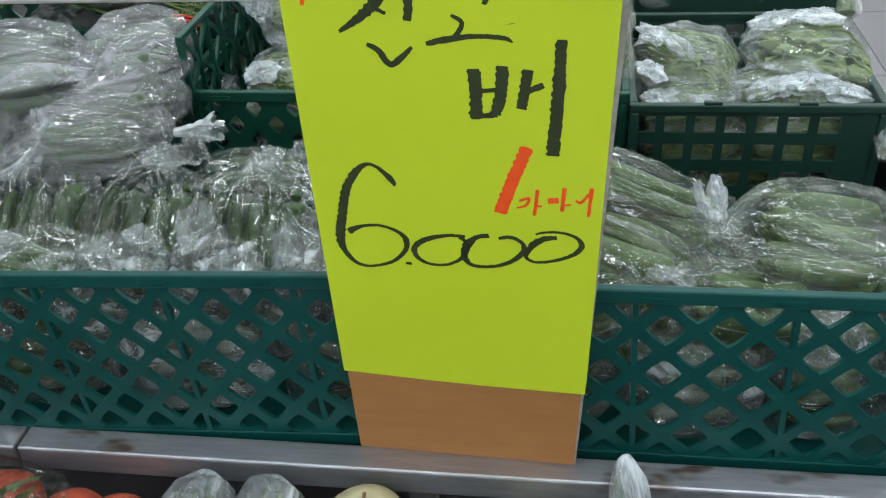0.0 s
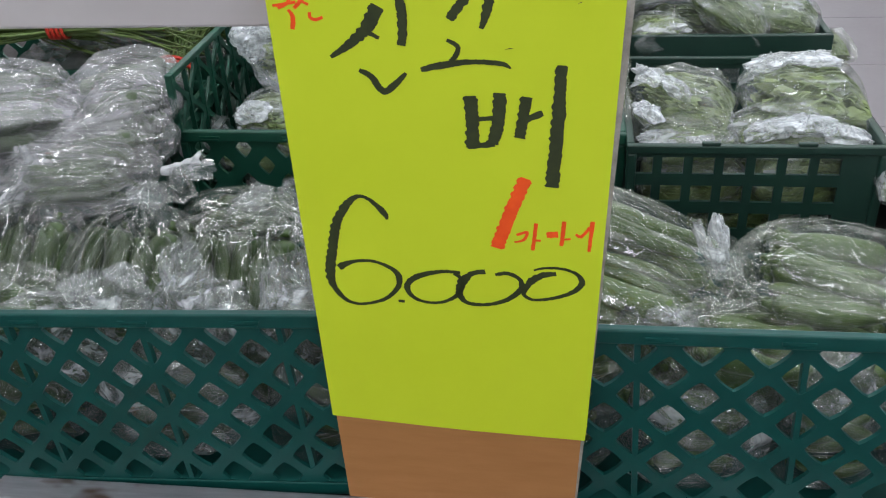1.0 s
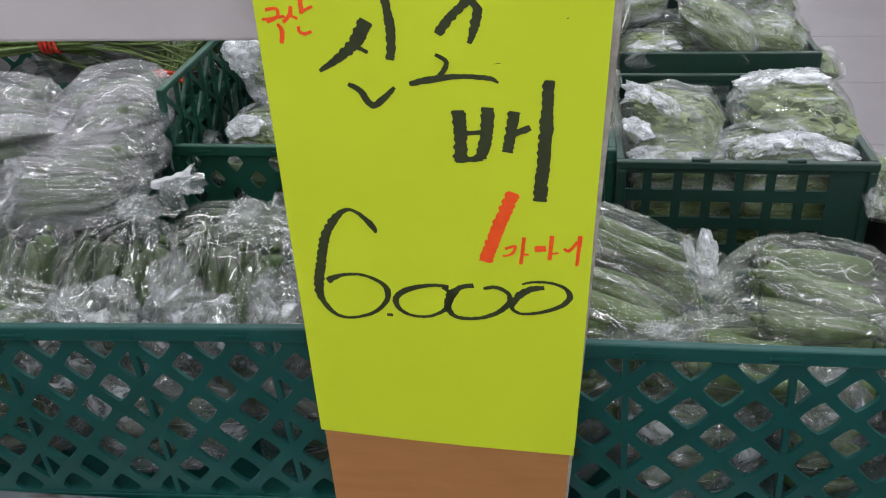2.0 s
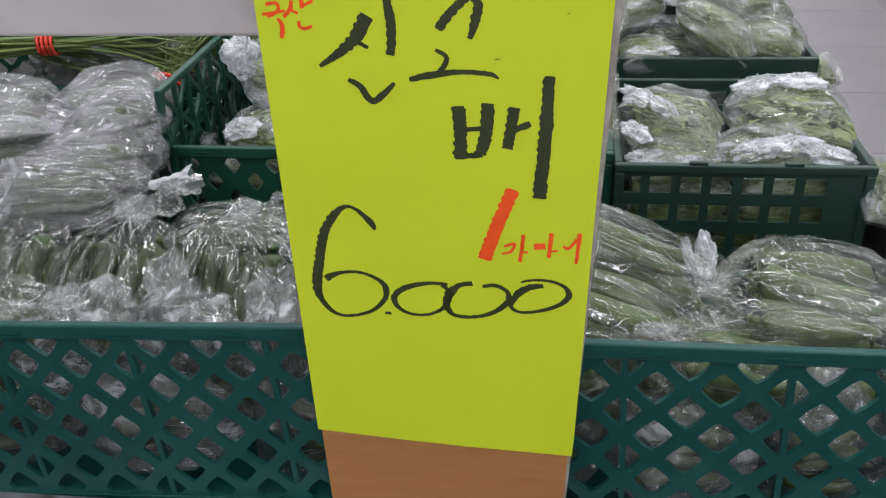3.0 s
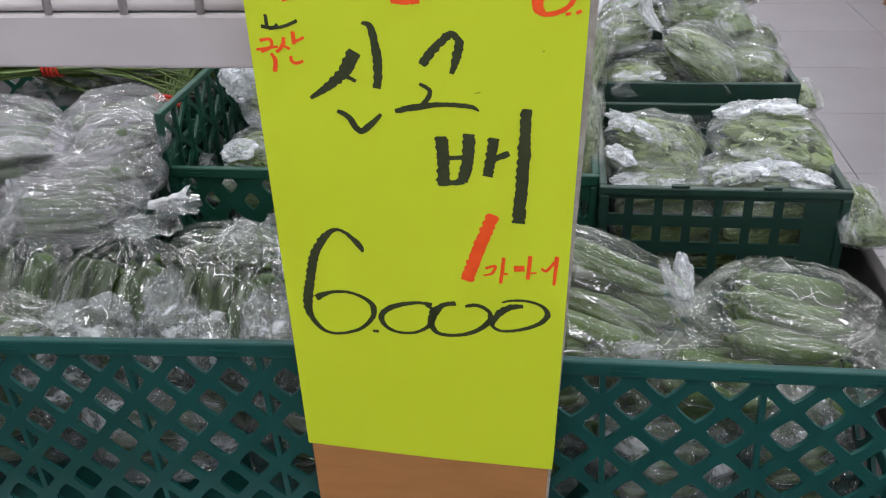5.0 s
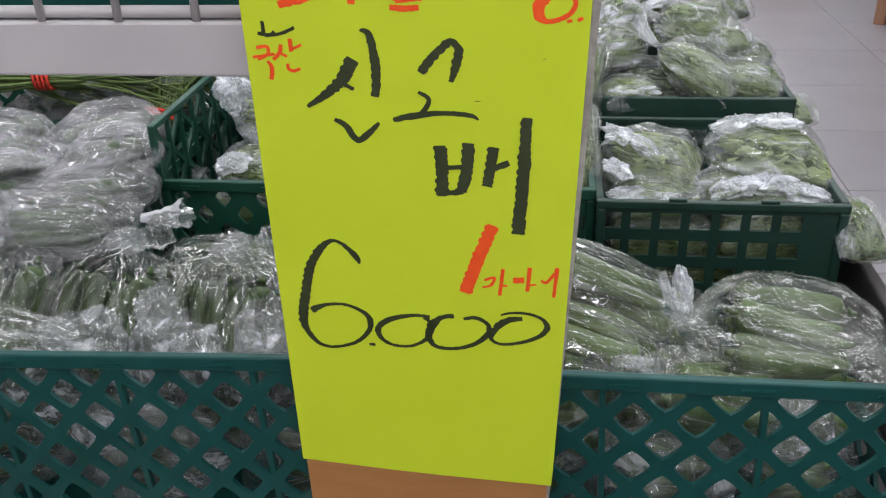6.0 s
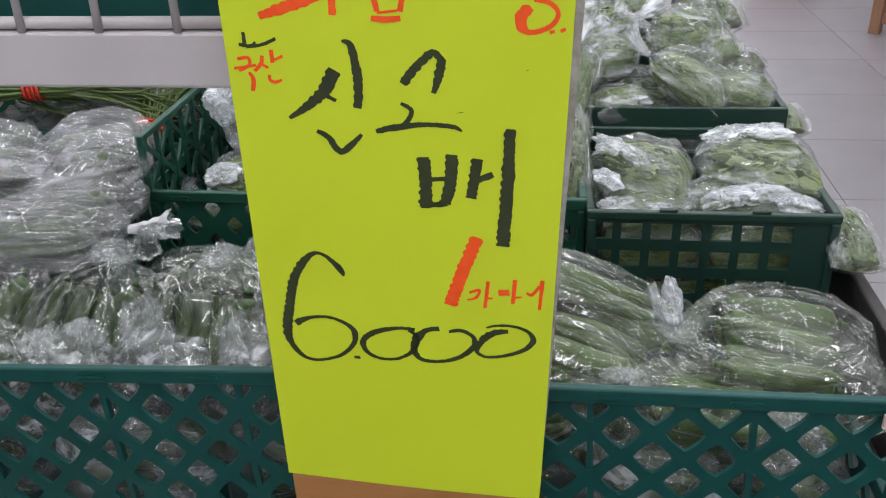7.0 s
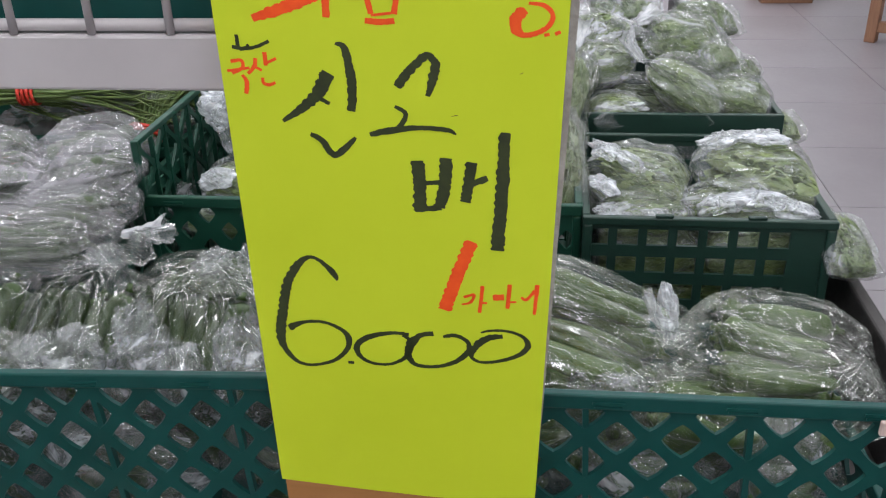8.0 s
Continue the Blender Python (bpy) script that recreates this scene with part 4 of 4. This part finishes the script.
def write(name, ink, strokes):
    """Brush strokes on the sign, each a ribbon through (across, up, width) in millimetres, with slightly ragged sides."""
    bm = bmesh.new()
    for s, pts in enumerate(strokes):
        p = [Vector(q) for q in pts]
        fine = []
        for i in range(len(p) - 1):
            a, b, c, d = p[max(i - 1, 0)], p[i], p[i + 1], p[min(i + 2, len(p) - 1)]
            for k in range(24):
                t = k / 24
                fine.append(0.5 * (2 * b + (c - a) * t + (2 * a - 5 * b + 4 * c - d) * t * t + (3 * b - a - 3 * c + d) * t ** 3))
        fine.append(p[-1])
        rows = []
        run = 0.0
        for i, q in enumerate(fine):
            run += (q.xy - fine[max(i - 1, 0)].xy).length
            way = fine[min(i + 1, len(fine) - 1)] - fine[max(i - 1, 0)]
            way.z = 0
            way = way.normalized() if way.length > 1e-6 else Vector((1, 0, 0))
            nrm = Vector((-way.y, way.x, 0))
            ends = 0.8 if i in (0, len(fine) - 1) else 1.0
            rag = [1 + (0.20 * noise.noise((q.x * 0.24, q.y * 0.24, j * 9.0 + s)) + 0.17 * noise.noise((q.x * 0.9, q.y * 0.7, j * 5.0 + s))) for j in (0, 1)]
            if q.z > 6.5:  # the bristles leave a scalloped side
                rag[1] -= 0.20 * abs(math.cos(math.pi * run / 7.5 + s)) ** 3
                rag[0] -= 0.07 * abs(math.cos(math.pi * run / 5.5 + 2 * s)) ** 3
            rows.append([q + nrm * q.z * 0.5 * ends * rag[0], q - nrm * q.z * 0.5 * ends * rag[1]])
        d = -0.0011 - 0.00004 * s
        vs = [[bm.verts.new(SIGN @ Vector((v.x / 1000, d, v.y / 1000)) - sign.location) for v in r] for r in rows]
        for r1, r2 in zip(vs, vs[1:]):
            bm.faces.new((r1[0], r1[1], r2[1], r2[0]))
    return part(name, bm, ink, paper)


write("red_stroke", INK_RED, [[(-23, 1200, 9.8), (-43, 1192, 10.0), (-60, 1186, 9.1), (-76, 1181, 5.5)]])
write("red_stroke", INK_RED, [[(-16, 1204, 5.8), (-17, 1182, 5.8)]])
write("red_stroke", INK_RED, [[(15, 1202, 4.9), (18, 1185, 4.4)], [(39, 1202, 4.8), (36, 1185, 4.4)], [(13, 1180, 4.5), (25, 1179, 4.9), (36, 1180, 4.4)], [(18, 1184, 2.2), (34, 1186, 2.2)]])
write("red_zero", INK_RED, [[(135, 1189, 6.9), (128, 1183, 10.4), (128, 1175, 8.7), (134, 1170, 4.4), (144, 1172, 3.9), (152, 1177, 3.9), (155, 1185, 3.5), (149, 1192, 3.5), (137, 1194, 2.2)],
    [(149, 1170, 2.6), (153, 1171, 2.6)],
    [(157, 1171, 3.0), (161, 1173, 2.6)]])
write("mark", INK_BLACK, [[(-91, 1168, 2.8), (-91, 1158, 3.3)],
    [(-96, 1158, 3.3), (-86, 1157, 2.8), (-82, 1160, 2.3)],
    [(-90, 1156, 2.8), (-77, 1158, 2.8), (-65, 1163, 2.8)]])
write("syllable_guk", INK_RED, [[(-99, 1146, 2.8), (-90, 1147, 2.8), (-90, 1141, 2.8), (-99, 1136, 2.4)],
    [(-103, 1138, 2.4), (-84, 1141, 2.4)],
    [(-91, 1135, 2.4), (-88, 1129, 3.8), (-90, 1119, 3.8)]])
write("syllable_san", INK_RED, [[(-78, 1149, 3.3), (-80, 1142, 3.3), (-86, 1136, 2.8)],
    [(-80, 1142, 2.3), (-74, 1139, 2.3)],
    [(-70, 1154, 3.7), (-70, 1143, 3.3)],
    [(-70, 1145, 2.3), (-61, 1149, 2.3)],
    [(-74, 1133, 2.8), (-74, 1129, 2.8), (-70, 1127, 2.8), (-64, 1129, 2.3)]])
write("syllable_sin", INK_BLACK, [[(-20, 1138, 12.4), (-31, 1120, 10.7), (-47, 1106, 7.1), (-62, 1096, 3.3)],
    [(-30, 1117, 4.2), (-21, 1112, 3.3)],
    [(-12, 1162, 2.3), (-5, 1158, 5.9), (-2, 1138, 7.8), (-2, 1119, 7.8), (-4, 1106, 7.0)],
    [(-40, 1085, 3.8), (-31, 1080, 5.2), (-25, 1070, 5.7), (-20, 1067, 5.7), (-11, 1074, 5.2), (-2, 1083, 3.3)]])
write("syllable_go", INK_BLACK, [[(35, 1127, 7.7), (43, 1138, 7.6), (55, 1150, 6.7), (61, 1153, 5.3), (66, 1147, 6.7), (65, 1141, 8.5), (62, 1129, 6.3), (59, 1120, 3.6)],
    [(32, 1111, 2.7), (40, 1106, 4.1), (39, 1099, 4.1), (34, 1093, 4.2)],
    [(10, 1086, 4.2), (27, 1090, 6.0), (50, 1093, 4.1), (73, 1092, 4.1), (81, 1088, 1.8)]])
write("syllable_bae", INK_BLACK, [[(48, 1064, 11.7), (49, 1040, 11.4), (48, 1017, 11.5)],
    [(72, 1067, 10.7), (70, 1041, 11.3), (65, 1021, 9.6)],
    [(50, 1043, 4.3), (69, 1045, 4.2)],
    [(44, 1018, 5.3), (67, 1021, 5.3)],
    [(93, 1064, 10.2), (90, 1044, 9.4), (87, 1027, 9.5)],
    [(90, 1043, 5.6), (106, 1050, 5.6)],
    [(120, 1091, 9.5), (118, 1043, 11.2), (114, 981, 12.2)]])
write("red_slash", INK_RED, [[(92, 989, 12.1), (79, 955, 12.4), (66, 916, 12.8)]])
write("syllable_ga", INK_RED, [[(84, 931, 2.5), (93, 934, 3.0), (90, 926, 2.5), (82, 923, 2.0)],
    [(101, 944, 3.5), (98, 915, 3.1)],
    [(99, 926, 2.5), (105, 926, 2.0)]])
write("syllable_ma", INK_RED, [[(110, 932, 6.6), (120, 933, 7.0)],
    [(125, 947, 4.0), (123, 921, 3.5)],
    [(124, 928, 2.0), (131, 929, 2.0)]])
write("syllable_ni", INK_RED, [[(135, 934, 2.5), (140, 932, 3.0), (147, 942, 3.0)],
    [(149, 948, 4.0), (147, 916, 3.0)]])
write("digit_six", INK_BLACK, [[(-31, 942, 2.6), (-34, 950, 6.2), (-46, 963, 3.6), (-56, 965, 4.1), (-67, 956, 7.8), (-78, 937, 8.9), (-86, 908, 9.7), (-92, 878, 9.9), (-90, 862, 6.7), (-80, 847, 4.5), (-65, 843, 3.3), (-43, 850, 3.9), (-29, 864, 4.9), (-26, 878, 5.9), (-33, 888, 4.3), (-50, 895, 3.2), (-69, 893, 4.3), (-83, 886, 8.7)]])
write("decimal_point", INK_BLACK, [[(-29, 849, 3.3), (-23, 849, 3.3)]])
write("digit_zero", INK_BLACK, [[(32, 886, 4.2), (19, 887, 3.7), (3, 884, 5.3), (-11, 878, 6.4), (-19, 868, 5.9), (-16, 857, 4.9), (-5, 850, 3.3), (12, 850, 3.3), (26, 858, 4.3), (33, 869, 4.8), (33, 879, 4.2), (26, 885, 3.2)]])
write("digit_zero", INK_BLACK, [[(55, 889, 5.2), (43, 886, 5.3), (34, 877, 9.0), (30, 864, 7.0), (36, 852, 4.9), (53, 850, 3.8), (72, 856, 4.8), (85, 867, 5.8), (88, 877, 4.7), (84, 884, 4.2), (75, 888, 4.2), (64, 886, 3.7)]])
write("digit_zero", INK_BLACK, [[(119, 890, 4.7), (105, 887, 7.3), (94, 877, 7.3), (90, 865, 4.2), (99, 859, 3.2), (117, 862, 3.7), (134, 870, 4.7), (142, 881, 5.7), (137, 891, 3.6), (124, 896, 3.1), (109, 896, 2.6), (99, 893, 2.1)]])

# ---- small things ----
part("speck", sheet([(0.131, 1.1395), (0.134, 1.1410), (0.1335, 1.1402)], -0.0014, -0.0010), INK_BLACK, paper)
part("speck", sheet([(0.077, 1.1035), (0.083, 1.1043), (0.0805, 1.1046)], -0.0014, -0.0010), INK_BLACK, paper)
tag = thing("paper_tag", (0.497, 0.714, 0.775), "small crumpled pinkish paper tag on a crate rim", "tag")
part("slip", boxes(((-0.016, -0.004, -0.006), (0.022, 0.0015, 0.010)), bevel=0.0012), TAG, tag)


def fruit(name, at, r, mat, label, group, squash=0.92):
    bm = bmesh.new()
    bmesh.ops.create_uvsphere(bm, u_segments=28, v_segments=18, radius=r)
    for v in bm.verts:
        c = v.co / r
        dip = math.exp(-((c.x ** 2 + c.y ** 2) / 0.06)) * 0.16
        v.co = Vector((c.x, c.y, (c.z * squash) - math.copysign(dip, c.z))) * r * (1 + 0.03 * noise.noise(c * 1.4 + Vector(at) * 9))
    f = thing(name, at, label, "fruit", group)
    flesh = part("flesh", bm, mat, f, smooth=True)
    part("stalk", tube(bmesh.new(), [(0, 0, r * 0.72), (0.001, 0.002, r * 0.9), (0.003, 0.004, r * 1.12)], [0.0022, 0.0018, 0.0022], 6), WOOD, flesh)
    return f


for x, y, z in ((-0.090, 0.612, 0.522), (0.03, 0.53, 0.495), (0.10, 0.60, 0.490)):
    fruit("pear", (x, y, z), 0.052, PEAR, "round pale yellow pear in the lower bin", "pears")
for x, y, z in ((-0.535, 0.610, 0.520), (-0.450, 0.600, 0.505), (-0.40, 0.610, 0.488), (-0.51, 0.52, 0.490), (-0.63, 0.600, 0.500)):
    fruit("apple", (x, y, z), 0.046, APPLE, "red apple wrapped in clear film, lower bin", "apples")
WHITE_BAG = "white crumpled plastic bag in the lower bin"
bag("greens", (-0.57, 0.48, 0.510), (-0.49, 0.660, 0.510), 0.105, 0.068, WHITE_BAG, FILM, seed=95, count=2, tied=False)
bag("greens", (-0.302, 0.520, 0.480), (-0.298, 0.655, 0.543), 0.040, 0.036, WHITE_BAG, FILM_BAG, seed=91, count=4, fold=0.28, crease=0.020, tied=False)
bag("greens", (-0.215, 0.520, 0.480), (-0.206, 0.655, 0.543), 0.038, 0.036, WHITE_BAG, FILM_BAG, seed=92, count=4, fold=0.28, crease=0.020, tied=False)
bag("greens", (0.218, 0.600, 0.470), (0.196, 0.645, 0.632), 0.020, 0.014, WHITE_BAG, FILM_BAG, seed=93, count=3, fold=0.18, crease=0.008, tied=False)
bag("greens", (0.50, 0.600, 0.470), (0.476, 0.645, 0.620), 0.018, 0.014, WHITE_BAG, FILM_BAG, seed=94, count=3, fold=0.18, crease=0.008, tied=False)

# wooden stand far down the aisle
stand = thing("wooden_stand", (2.434, 5.375, 0), "pale wooden display stand on the shop floor", "stand", turn=-35)
for x in (-0.33, 0.33):
    for y in (-0.25, 0.25):
        part("leg", boxes(((x - 0.03, y - 0.03, 0), (x + 0.03, y + 0.03, 0.72)), bevel=0.004), WOOD, stand)
for y in (-0.25, 0.25):
    part("stretcher", boxes(((-0.30, y - 0.02, 0.06), (0.30, y + 0.02, 0.12)), bevel=0.004), WOOD, stand)
part("top", boxes(((-0.40, -0.32, 0.72), (0.40, 0.32, 0.76)), bevel=0.004), WOOD, stand)

# low box farther down the aisle
far = thing("floor_box", (1.79, 6.64, 0), "low dark red box on the shop floor", "box")
part("carton", boxes(((-0.17, -0.24, 0), (0.17, 0.24, 0.22)), bevel=0.006), WOOD, far)
part("lid", boxes(((-0.18, -0.25, 0.2205), (0.18, 0.25, 0.25)), bevel=0.006), WOOD, far)

# floor tiles
bm = boxes(((-0.2985, -0.2985, -0.008), (0.2985, 0.2985, 0.0)), bevel=0.0015)
first = part("tile", bm, TILE, floor)
first.location = (-2.1, -2.1, 0)
for j in range(22):
    for i in range(13):
        if i or j:
            o = new("tile", first.data)
            o.parent = floor
            o.location = (-2.1 + 0.6 * i, -2.1 + 0.6 * j, 0)
